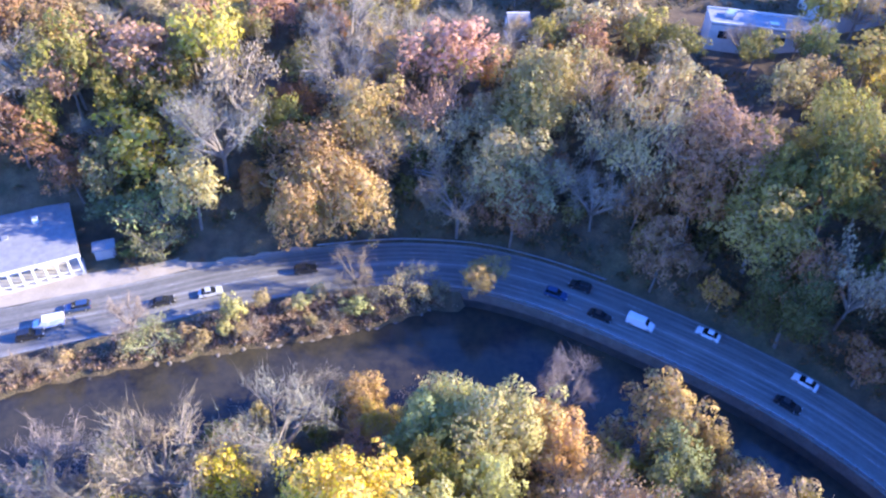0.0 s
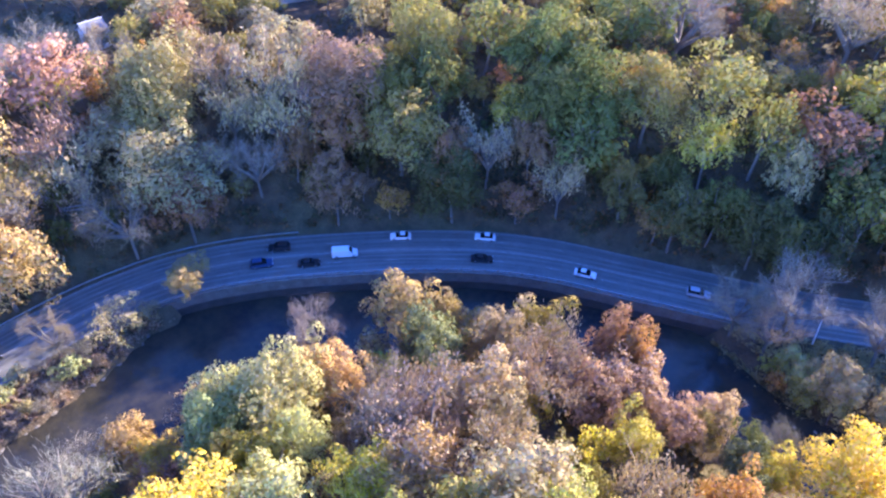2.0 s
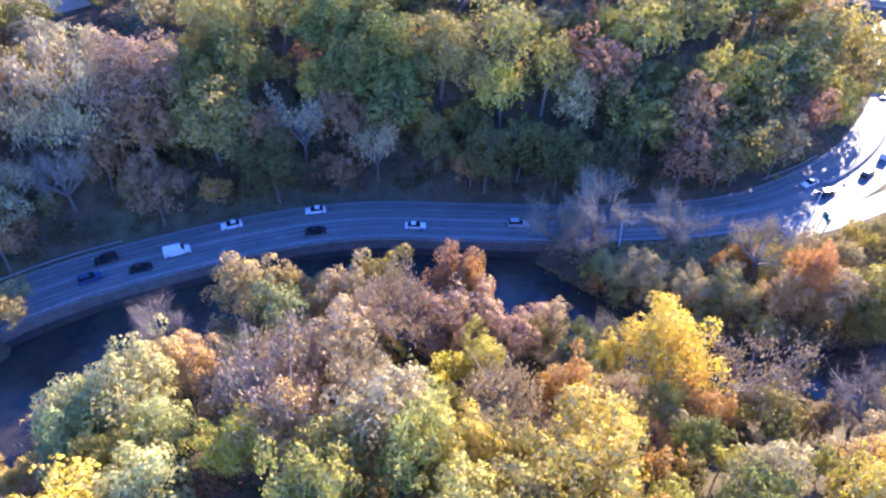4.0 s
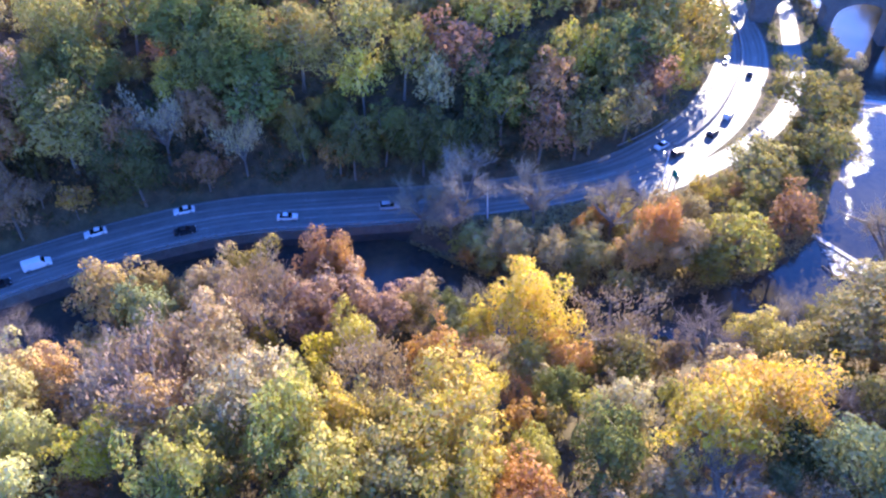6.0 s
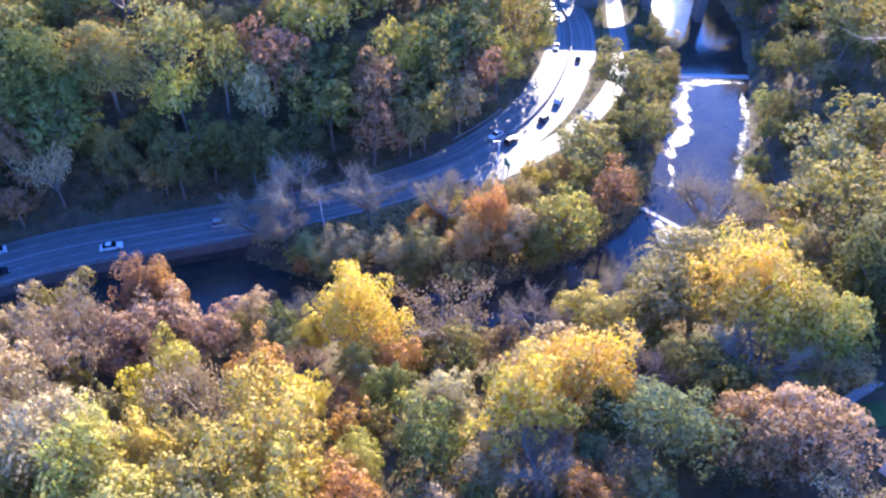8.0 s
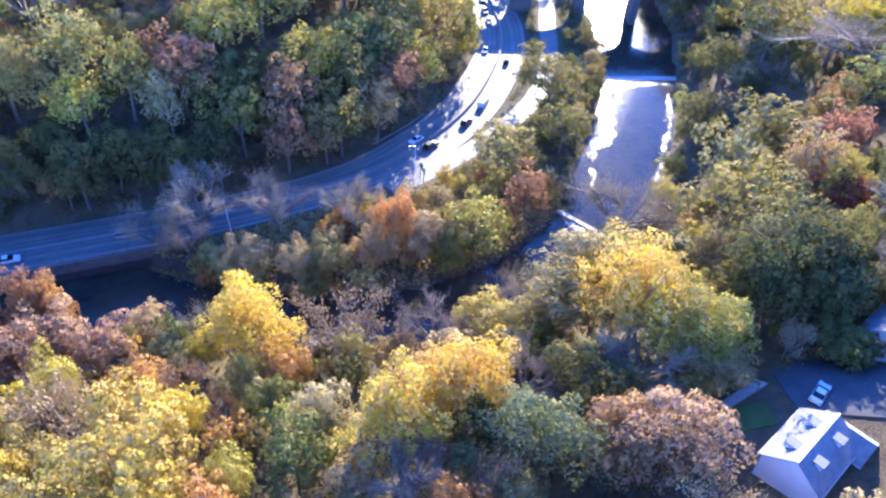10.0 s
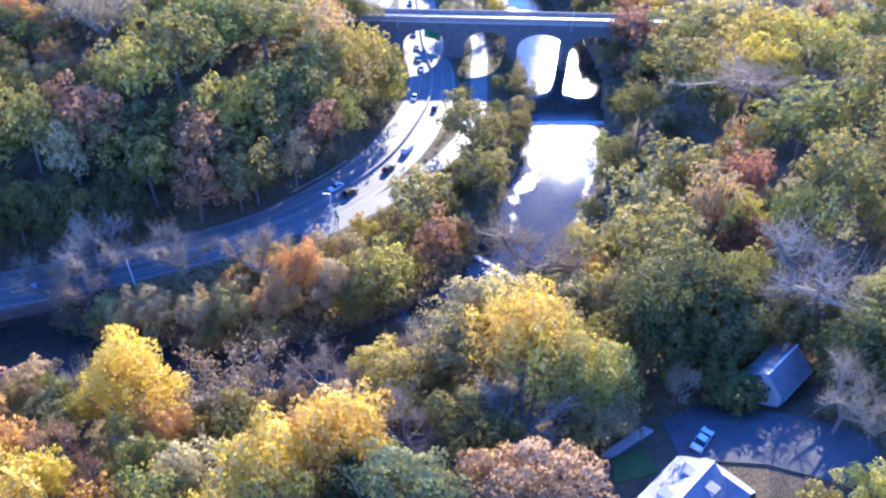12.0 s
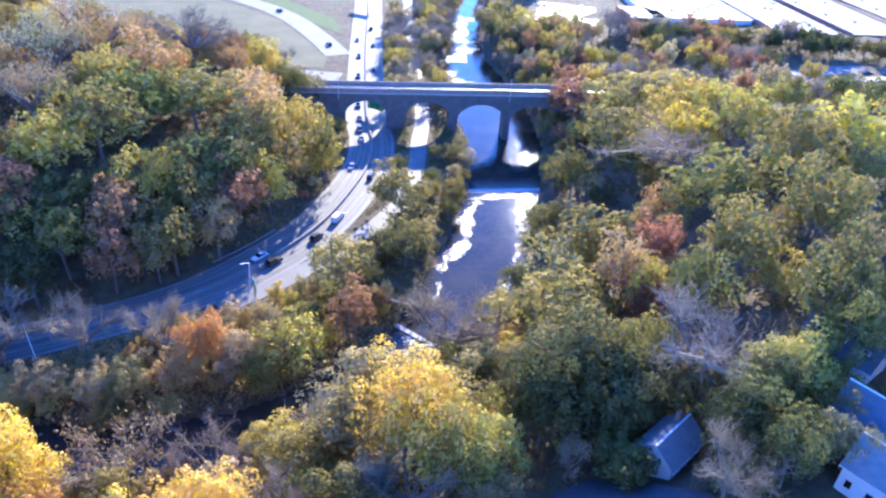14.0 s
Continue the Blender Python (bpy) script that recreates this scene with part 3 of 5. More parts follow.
# middle of the bend, between the tallest
tree("leafy", 21.9, 59.6, 14.0, 5.5, "orangetan")
tree("sparse", 21.2, 43.2, 19.4, 6.3, "pinkgrey")
tree("sparse", 51.1, 41.2, 19.4, 6.3, "pinktan")
tree("leafy", 35.8, 39.7, 18.7, 5.9, "pinktan")
tree("sparse", 30.2, 44.1, 17.3, 5.2, "pinktan")
tree("leafy", 55.0, 32.6, 15.0, 6.4, "pinkrust")
tree("leafy", 36.7, 35.0, 16.8, 4.9, "pinktan")
# near woods by the wide bend
tree("leafy", 54.4, -39.1, 21.0, 5.8, "amber")
tree("leafy", 64.4, -44.1, 21.0, 6.8, "amber")
tree("leafy", 57.5, -34.4, 16.0, 2.8, "gold")
tree("leafy", 57.1, -19.4, 9.0, 2.1, "yellowolive")
tree("leafy", 53.6, -25.8, 15.0, 5.3, "tan")
tree("leafy", 46.0, -25.5, 17.0, 5.7, "green")
tree("leafy", 46.4, -33.2, 12.0, 4.0, "tan")
tree("leafy", 96.4, -62.8, 21.0, 11.2, "olivebrown")
tree("leafy", 93.6, -55.6, 16.0, 5.3, "olivegold")
tree("leafy", 88.2, -68.6, 23.0, 8.4, "amber")
tree("leafy", 83.1, -75.1, 19.0, 6.8, "gold")
tree("bare", 70.4, -53.6, 13.0, 5.6, "grey")
tree("bare", 77.3, -71.4, 14.0, 7.1, "grey")
tree("leafy", 72.0, -63.9, 14.0, 6.4, "darkolive")
tree("leafy", 70.9, -69.0, 12.0, 4.6, "darkolive")
tree("leafy", 58.3, -48.6, 14.0, 4.9, "darkgreen")
tree("leafy", 57.1, -56.3, 17.0, 6.3, "greygreen")
tree("leafy", 53.4, -47.2, 12.0, 3.6, "greygreen")
tree("bare", 47.8, -41.7, 13.0, 4.8, "grey")
tree("leafy", 60.1, -67.6, 13.0, 3.8, "rustbrown")
tree("leafy", 58.8, -70.3, 15.0, 6.3, "rustbrown")
tree("leafy", 62.5, -75.3, 16.0, 6.4, "pinkrust")
tree("leafy", 41.3, -18.1, 12.0, 3.5, "yellowolive")
# south bank beyond the houses
tree("bare", 130.5, -65.9, 20.0, 8.7, "tanbare")
tree("leafy", 127.6, -88.6, 21.0, 10.4, "olivegold")
tree("leafy", 104.4, -93.1, 21.0, 10.8, "darkolive")
tree("leafy", 128.9, -105.9, 13.0, 5.4, "red")
tree("leafy", 137.3, -101.3, 19.3, 6.3, "orangetan")
tree("leafy", 131.3, -106.3, 16.4, 4.7, "gold")
tree("leafy", 155.6, -99.7, 21.0, 11.1, "olive")
tree("leafy", 142.5, -88.3, 21.0, 8.8, "olivebrown")
tree("leafy", 122.3, -113.0, 18.9, 6.1, "green")
tree("leafy", 149.1, -108.3, 17.3, 5.2, "rust")
tree("leafy", 166.3, -109.0, 18.7, 6.0, "orange")
tree("leafy", 171.0, -122.9, 21.0, 11.4, "olive")
tree("leafy", 139.4, -122.4, 21.0, 8.6, "olive")
tree("bare", 194.9, -122.2, 18.0, 18.1, "pinkgrey")
tree("leafy", 210.1, -114.7, 21.0, 9.5, "yellow")
tree("leafy", 214.7, -129.1, 21.0, 13.4, "gold")
tree("leafy", 231.4, -119.4, 21.0, 11.3, "gold")
tree("leafy", 222.7, -100.8, 21.0, 11.3, "olivegold")
tree("leafy", 244.5, -99.1, 21.0, 10.3, "olivegold")
tree("leafy", 272.1, -84.8, 21.0, 10.5, "rust")
tree("bare", 105.5, -113.9, 21.0, 9.0, "grey")
tree("leafy", 107.0, -102.2, 18.8, 6.0, "olive")
tree("leafy", 102.0, -91.2, 12.0, 4.0, "rust")
tree("sparse", 104.9, -94.0, 14.0, 4.8, "pinkgrey")
tree("leafy", 110.7, -84.3, 13.0, 5.1, "olivebrown")
tree("leafy", 129.8, -79.4, 9.0, 3.6, "orange")
tree("leafy", 116.8, -75.9, 12.0, 4.7, "greygreen")
tree("leafy", 83.9, -80.7, 17.0, 5.3, "yellowolive")
tree("leafy", 79.2, -82.1, 10.0, 4.7, "olivebrown")
tree("leafy", 89.4, -100.3, 8.0, 4.5, "green")
tree("bare", 80.5, -113.3, 14.0, 4.3, "tanbare")
tree("leafy", 209.0, -88.0, 20.0, 7.0, "darkolive")
tree("leafy", 185.1, -83.7, 13.0, 6.4, "darkolive")
# right of the houses
tree("leafy", 102.3, -124.4, 15.0, 7.1, "yellowolive")
tree("leafy", 124.7, -137.2, 20.7, 7.0, "darkolive")
tree("leafy", 198.9, -156.8, 21.0, 10.7, "gold")
tree("leafy", 151.4, -139.0, 21.0, 8.3, "olive")
tree("leafy", 117.2, -130.6, 20.8, 7.1, "darkolive")
tree("leafy", 257.9, -102.8, 21.0, 14.3, "olivegold")
tree("leafy", 180.8, -138.4, 21.0, 8.8, "olive")
tree("leafy", 205.7, -120.7, 19.8, 6.6, "yellow")
tree("leafy", 112.9, -73.1, 11.0, 4.8, "darkgreen")
tree("leafy", 110.7, -132.8, 18.7, 5.9, "green")
# strip between road and river
tree("bare", 102.6, 23.9, 16.8, 6.8, "grey")
tree("bare", 95.5, 30.2, 13.2, 5.1, "tanbare")
tree("bare", 95.5, 23.0, 13.2, 4.8, "tanbare")
tree("bare", 108.9, 8.4, 15.6, 5.5, "grey")
tree("leafy", 94.6, 15.6, 9.6, 4.2, "paleyellow")
tree("leafy", 95.8, 9.7, 9.6, 4.7, "tan")
tree("bare", 112.8, -8.4, 14.4, 5.1, "pinkgrey")
tree("leafy", 100.9, -7.3, 10.8, 4.9, "olivebrown")
tree("leafy", 110.7, -19.1, 16.8, 4.0, "orange")
tree("leafy", 105.6, -15.0, 12.0, 4.9, "orangetan")
tree("leafy", 98.4, -0.7, 8.4, 4.2, "tan")
tree("leafy", 96.3, -5.3, 7.2, 4.2, "olive")
tree("sparse", 117.0, -27.8, 12.0, 4.6, "olivebrown")
tree("leafy", 117.5, -35.0, 15.6, 7.6, "yellowolive")
tree("leafy", 111.4, -30.6, 12.0, 4.3, "olive")
tree("leafy", 133.7, -43.5, 15.6, 6.1, "rust")
tree("leafy", 149.6, -33.1, 12.0, 8.9, "olivegold")
tree("leafy", 186.7, -41.1, 16.8, 9.7, "olive")
tree("leafy", 164.1, -47.1, 14.4, 7.3, "olive")
tree("leafy", 111.6, -24.0, 12.0, 4.3, "tan")
tree("leafy", 12.6, 101.4, 9.0, 4.3, "orangetan", "on top of the river wall", 4.2)
# hill above the road, downstream
tree("leafy", -58.3, 124.7, 21.0, 9.0, "gold")
tree("leafy", -75.5, 135.2, 20.4, 6.9, "olive")
tree("leafy", -64.4, 139.1, 21.0, 8.2, "pinkrust")
tree("leafy", -45.5, 138.7, 21.0, 8.2, "gold")
tree("leafy", -57.8, 133.1, 20.0, 6.6, "olive")
tree("leafy", -66.9, 133.8, 17.9, 5.5, "olive")
tree("sparse", -40.2, 128.1, 21.0, 7.3, "pinkgrey")
tree("bare", -42.5, 121.0, 21.0, 7.9, "grey")
tree("leafy", -65.1, 117.6, 12.0, 7.5, "greygreen")
tree("sparse", -55.6, 114.8, 13.0, 7.2, "palegreen")
tree("leafy", -80.2, 125.7, 15.6, 4.2, "olive")
tree("bare", -81.9, 132.4, 18.1, 5.6, "grey")
tree("leafy", -76.1, 132.9, 17.5, 5.3, "pinkrust")
tree("leafy", -67.3, 119.4, 19.8, 6.6, "olivebrown")
tree("leafy", -47.1, 112.7, 18.8, 6.0, "tan")
tree("sparse", -54.4, 108.0, 9.0, 4.9, "greygreen")
tree("leafy", -32.0, 126.2, 17.0, 5.0, "olive")
tree("leafy", -60.1, 107.5, 6.0, 3.2, "green")
# hill above the bend
tree("leafy", -13.6, 128.4, 21.0, 7.4, "orangetan")
tree("leafy", -21.5, 120.0, 21.0, 10.4, "rustbrown")
tree("leafy", -16.9, 116.2, 21.0, 8.4, "orangetan")
tree("leafy", -26.2, 114.2, 20.9, 7.2, "orangetan")
tree("bare", -8.2, 125.5, 17.1, 5.1, "grey")
tree("sparse", 3.4, 127.2, 18.5, 5.8, "pinktan")
tree("leafy", 18.4, 122.3, 21.0, 9.4, "tan")
tree("leafy", 26.0, 134.0, 21.0, 8.5, "olivebrown")
tree("leafy", 22.9, 130.0, 21.0, 7.4, "olivebrown")
tree("leafy", 4.0, 139.6, 21.0, 9.0, "pinkrust")
tree("leafy", 5.0, 141.0, 12.0, 4.4, "yellow")
tree("sparse", 1.7, 132.0, 21.0, 7.6, "pinkrust")
tree("leafy", -10.4, 141.3, 15.3, 4.1, "orangetan")
tree("sparse", 35.7, 130.9, 19.7, 6.5, "pinkrust")
tree("sparse", 45.5, 123.6, 21.0, 7.6, "pinktan")
tree("sparse", 43.9, 117.5, 21.0, 7.4, "pinktan")
tree("leafy", 58.8, 115.7, 21.0, 8.2, "pinkrust")
tree("leafy", 54.8, 110.2, 19.2, 6.2, "rust")
tree("leafy", 65.0, 101.8, 21.0, 9.0, "olivegold")
tree("leafy", 79.7, 112.5, 21.0, 7.3, "olive")
tree("leafy", 77.6, 103.9, 19.5, 6.4, "green")
tree("leafy", 98.6, 95.5, 21.0, 8.1, "green")
tree("leafy", 100.8, 80.8, 21.0, 8.3, "green")
tree("leafy", 109.0, 70.8, 21.0, 8.1, "olivegold")
tree("leafy", 93.5, 85.3, 21.0, 7.2, "green")
tree("leafy", 121.1, 89.3, 21.0, 8.9, "green")
tree("leafy", 105.4, 90.8, 19.5, 6.4, "olive")
tree("bare", 134.2, 83.9, 21.0, 7.8, "grey")
tree("leafy", 113.0, 56.1, 19.4, 6.3, "gold")
tree("leafy", 120.7, 62.4, 21.0, 7.8, "olivegold")
tree("leafy", 100.6, 55.8, 12.0, 5.1, "orange")
tree("sparse", 88.6, 74.2, 17.0, 5.0, "tan")
tree("leafy", 71.9, 93.7, 17.8, 5.5, "rust")
tree("sparse", 79.5, 88.8, 19.1, 6.2, "pinkgrey")
tree("leafy", 48.1, 102.8, 18.9, 6.1, "pinkrust")
tree("leafy", 44.5, 113.5, 17.1, 5.0, "rust")
tree("bare", 36.3, 115.6, 17.1, 5.0, "grey")
tree("sparse", 27.8, 119.7, 17.1, 5.1, "pinkgrey")
tree("bare", 7.5, 117.8, 19.9, 6.6, "pinkgrey")
tree("leafy", 19.5, 115.6, 19.1, 6.1, "rust")
tree("leafy", 58.5, 97.3, 10.0, 3.1, "orange")
tree("leafy", 69.8, 88.5, 20.3, 6.8, "darkgreen")
tree("leafy", 81.2, 79.5, 12.0, 4.8, "rust")
tree("leafy", 94.6, 76.1, 21.0, 8.3, "green")
tree("leafy", 93.9, 108.3, 20.2, 6.8, "olive")
tree("leafy", 67.3, 108.6, 18.9, 6.1, "olive")
tree("leafy", 102.2, 52.6, 18.7, 5.9, "darkolive")
tree("bare", -17.3, 135.4, 19.1, 6.2, "grey")
tree("bare", -18.1, 150.1, 20.0, 6.6, "grey")
tree("bare", -5.9, 143.4, 18.4, 5.8, "grey")
tree("sparse", 51.8, 117.6, 17.8, 5.5, "pinkrust")
tree("leafy", 87.2, 83.1, 16.6, 4.8, "rustbrown")
tree("leafy", 98.0, 64.1, 17.6, 5.3, "darkolive")
tree("sparse", 35.3, 124.7, 17.9, 5.5, "pinktan")
# hill before the viaduct
tree("leafy", 122.0, 50.1, 20.5, 6.9, "olive")
tree("leafy", 129.8, 41.2, 21.0, 7.6, "rust")
tree("leafy", 122.5, 41.1, 19.0, 6.1, "tan")
tree("leafy", 131.5, 31.3, 21.0, 8.1, "darkgreen")
tree("leafy", 139.9, 20.1, 21.0, 7.2, "rustbrown")
tree("leafy", 131.0, 16.3, 19.2, 6.2, "rust")
tree("leafy", 152.4, 17.1, 21.0, 7.6, "gold")
tree("leafy", 157.5, 8.9, 20.4, 6.9, "olivegold")
tree("leafy", 172.0, 5.0, 21.0, 9.5, "olivegold")
tree("leafy", 175.0, -4.4, 20.3, 6.8, "gold")
tree("leafy", 163.0, 0.7, 20.7, 7.1, "rust")
tree("leafy", 142.7, 6.9, 21.0, 7.3, "olive")
tree("leafy", 111.8, 39.0, 17.8, 5.4, "darkolive")
tree("leafy", 152.0, 0.3, 19.2, 6.2, "orangetan")
tree("leafy", 128.4, 26.1, 20.1, 6.7, "olive")
tree("leafy", 120.0, 28.7, 18.6, 5.9, "darkgreen")
tree("leafy", 108.4, 47.6, 17.3, 5.2, "green")
tree("leafy", 115.7, 32.9, 17.0, 5.0, "darkolive")
tree("leafy", 138.4, 9.3, 17.8, 5.5, "olivebrown")
# hill top beside the viaduct
tree("leafy", 173.4, 33.1, 21.0, 11.0, "green")
tree("leafy", 184.7, 21.2, 21.0, 12.1, "olive")
tree("leafy", 159.0, 34.7, 21.0, 8.8, "olive")
tree("leafy", 145.1, 37.6, 21.0, 9.4, "gold")
tree("leafy", 186.4, 6.3, 21.0, 10.3, "olivegold")
tree("leafy", 194.3, 12.6, 21.0, 10.6, "orangetan")
tree("leafy", 196.1, 43.9, 21.0, 9.6, "orangetan")
tree("leafy", 180.1, 45.7, 21.0, 7.3, "gold")
tree("leafy", 205.6, -0.8, 21.0, 9.2, "gold")
tree("leafy", 204.0, -8.0, 21.0, 7.4, "olive")
tree("leafy", 187.2, -3.0, 21.0, 7.6, "olivegold")
tree("leafy", 164.3, 9.9, 21.0, 9.5, "green")
tree("sparse", 190.0, 67.5, 21.0, 11.4, "tan")
tree("bare", 226.9, 44.7, 21.0, 10.2, "tanbare")
tree("sparse", 164.1, 56.9, 21.0, 10.3, "pinktan")
tree("sparse", 205.3, 66.3, 21.0, 12.0, "orangetan")
tree("leafy", 205.9, -8.6, 11.0, 6.3, "gold")
# upstream
tree("leafy", 401, 2, 13, 5, "olivebrown", "on the upstream river bank")
tree("sparse", 392, -4, 12, 4.5, "tan", "on the upstream river bank")
tree("leafy", 366, -12, 10, 4.5, "olive", "on the upstream river bank")
tree("leafy", 417, -26, 14, 5.5, "olivebrown", "on the upstream river bank")
tree("sparse", 405, -34, 12, 5, "tan", "on the upstream river bank")
tree("leafy", 430, -22, 13, 5, "brown", "on the upstream river bank")
tree("leafy", 363, -44, 10, 4, "olive", "on the upstream river bank")
tree("leafy", 357, 12, 9, 3.5, "olive", "on the upstream river bank")
tree("leafy", 308, -2, 7, 3.2, "palegreen", "on the upstream river bank")
tree("leafy", 413, 25, 12, 4, "olivegold", "on the upstream river bank")
tree("sparse", 390, 20, 11, 4, "tan", "on the upstream river bank")
tree("leafy", 440, 0, 14, 6, "olivebrown", "on the upstream river bank")
tree("leafy", 455, -20, 14, 6, "brown", "on the upstream river bank")
# shade trees round the houses and in front of the hilltop buildings
tree("leafy", 101.0, -103.0, 14.0, 5.0, "darkolive")
tree("leafy", 94.0, -88.5, 20.0, 5.0, "darkgreen")
tree("leafy", 92.0, -118.0, 15.0, 4.6, "green")
tree("leafy", 96.5, 166.0, 15.0, 5.2, "olive")
tree("sparse", 106.0, 167.0, 14.0, 5.6, "orangetan")
tree("sparse", 117.0, 166.0, 15.0, 6.0, "orange")
tree("sparse", 88.0, 157.5, 10.0, 4.6, "pinktan")
tree("bare", 76.0, 157.5, 9.0, 4.2, "grey")
tree("leafy", 128.0, 168.0, 15.0, 5.6, "orangetan")
tree("leafy", 136.0, 180.0, 16.0, 6.0, "olive")
tree("leafy", 105.3, -130.0, 8.5, 3.6, "green")
tree("leafy", 96.9, -131.0, 8.5, 3.6, "olive")
tree("leafy", 112.5, -128.6, 8.5, 3.6, "darkolive")
tree("leafy", 88.7, -130.6, 8.5, 3.6, "tan")
tree("leafy", 89.1, -127.2, 8.5, 3.6, "olivebrown")
tree("sparse", 21.5, 161.0, 9.0, 4.0, "pinktan")

# ---- the woods between the trees named above ----
NEAR_MIX = ["olivegold", "gold", "yellow", "yellowolive", "tan", "gold", "olive", "pinktan", "greygreen", "yellowolive", "orangetan", "olivebrown", "orange"]


def palette(x, y, near):
    if near:
        return NEAR_MIX if x < 95 else ["olive", "darkolive", "darkolive", "yellowolive", "olivegold", "tan", "green", "gold", "darkgreen", "green", "olive", "rust"]
    if x < 60:
        return ["pinkrust", "rust", "olivebrown", "pinktan", "grey", "rustbrown", "tan", "olive", "brown", "pinkgrey", "olivegold"]
    return ["green", "olive", "olivegold", "olivegold", "olivebrown", "orange", "olive", "gold", "olivebrown", "orangetan", "rustbrown"]


def free_ground(x, y, zone):
    """Where trees or brush of a zone may stand: 'hill' beyond the road, 'near' side, 'strip' between road and river."""
    dr, sr = seg_dist(x, y, ROAD)
    dp, _ = seg_dist(x, y, RAMP)
    dn, sn = seg_dist(x, y, BANK_N)
    ds, ss = seg_dist(x, y, BANK_S)
    e = dr - half_width(x)
    ok = {"hill": (sr > 0) & (e > 2.2 + 3.2 * (1 - step(-30, -14, x)) + 6.5 * step(148, 165, x)), "verge": (sr > 0) & (e > 1.2), "near": (ss < 0) & (ds > 0.6), "strip": (sn > 0) & (sr < 0) & (e > 1.8) & (dn > 0.2)}[zone] & (dp > 4.6)
    for a, b, w, h in CLEARED:
        ok &= ~((np.abs(x - a) < w) & (np.abs(y - b) < h))
    return ok, e


def fill(count, x0, x1, y0, y1, zone, lo, hi, spread, edge=0.0, colours=None, tall=1.0):
    """Plant up to count trees where there is room between those that stand."""
    n = count * 14
    x, y = rng.uniform(x0, x1, n), rng.uniform(y0, y1, n)
    ok, e = free_ground(x, y, zone)
    made = 0
    for x, y in zip(x[ok & (e > edge)], y[ok & (e > edge)]):
        if made >= count:
            break
        r = rng.uniform(lo, hi)
        if any((x - a) ** 2 + (y - b) ** 2 < (spread * (r + q)) ** 2 for a, b, q in PLANTED):
            continue
        mixed = colours or palette(x, y, zone == "near")
        c = mixed[rng.integers(len(mixed))]
        kind = "bare" if c in ("grey", "tanbare") else "sparse" if c in ("pinkgrey", "pinktan", "brown") and rng.random() < 0.6 else "leafy"
        tree(kind, x, y, min(20, 6.0 + 1.5 * r) * rng.uniform(0.88, 1.1) * tall, r, c)
        made += 1


# open places: buildings, yards, lawns (centre x, y, half sizes)
CLEARED = [(-82, 105, 17, 14), (80, -102, 11, 7), (92, 170, 30, 11), (92.5, -107.6, 7, 6), (74, -95, 11, 11), (77, -110, 5, 9), (66, -82, 9, 6), (113, -135, 8, 7), (94, -136, 7, 7), (85, -135, 7, 7), (21, 167, 4, 4), (82, 156, 15, 5), (104, -128, 7, 6), (58, -89, 6, 6), (65, -96, 7, 6),
           (360, 90, 50, 70), (440, -66, 45, 30), (376, -215, 16, 60), (520, -190, 70, 130)]
# trees close round the grey house
tree("leafy", 84.0, -116.0, 8.0, 3.8, "green"), tree("leafy", 86.5, -102.5, 7.0, 3.2, "green"), tree("leafy", 100.5, -101.0, 16.0, 5.6, "darkolive"), tree("leafy", 95.0, -97.5, 14.0, 4.6, "darkgreen")
# shade trees by the drive
for x, y, h, r, c, kind in ((97, -98.5, 16, 5.2, "darkgreen", "leafy"), (90, -116, 14, 4.8, "darkgreen", "leafy"),
                            (85, -121.5, 13, 4.5, "green", "leafy"), (101, -113, 15, 5.0, "darkolive", "leafy"), (99, -122, 15, 5.0, "green", "leafy")):
    tree(kind, x, y, h, r, c)
DARK_MIX = ["brown", "orange", "green", "darkolive", "olivebrown", "green", "gold", "rust", "olive"]
fill(110, -60, 160, 10, 125, "hill", 3.0, 4.6, 0.55, 4.0, DARK_MIX, 0.8)
fill(300, -125, 258, 12, 215, "hill", 4.0, 6.6, 0.50, 5.0, None, 0.86)
fill(50, -125, -50, 96, 210, "hill", 4.0, 6.0, 0.5, 12.0)
fill(260, -80, 268, -178, 75, "near", 3.4, 6.0, 0.50, 0, None, 0.8)
fill(50, 88, 150, -54, 30, "strip", 1.5, 2.6, 0.40, 8.0, ["gold", "tan", "paleyellow", "orangetan", "olivegold", "orange", "yellowolive"], 0.75)
fill(26, 150, 235, -56, -30, "strip", 2.0, 3.6, 0.45, 3.0, ["olive", "green", "darkolive", "olivegold", "tan"], 0.7)
fill(22, -75, 10, 78, 102, "strip", 1.2, 2.4, 0.45, 1.8, ["tanbare", "tan", "paleyellow", "pinktan", "grey"], 0.6)
fill(34, 166, 246, -14, 12, "verge", 1.8, 3.0, 0.45, 1.5, ["gold", "olivegold", "olive", "tan", "rust"], 0.55)
fill(120, 268, 420, -190, -50, "near", 3.6, 5.6, 0.5, 0, ["olive", "gold", "tan", "tanbare", "rust", "green", "grey"])
fill(60, 380, 406, -240, -112, "near", 3.0, 4.6, 0.34, 0, ["darkgreen", "darkolive", "green"])
fill(60, 280, 500, -80, -30, "near", 3.4, 5.2, 0.36, 0, ["olivebrown", "tan", "olive", "rustbrown", "gold"], 1.2)
fill(100, 275, 470, -40, 24, "strip", 3.2, 5.2, 0.38, 3.0, ["tan", "olivebrown", "tanbare", "gold", "grey"])
fill(40, 262, 330, 45, 140, "hill", 3.5, 5.5, 0.5, 12.0, ["tan", "orangetan", "olivegold", "tanbare", "gold"])
fill(60, -80, 12, -130, 48, "near", 3.4, 5.6, 0.40, 0, None, 0.85)
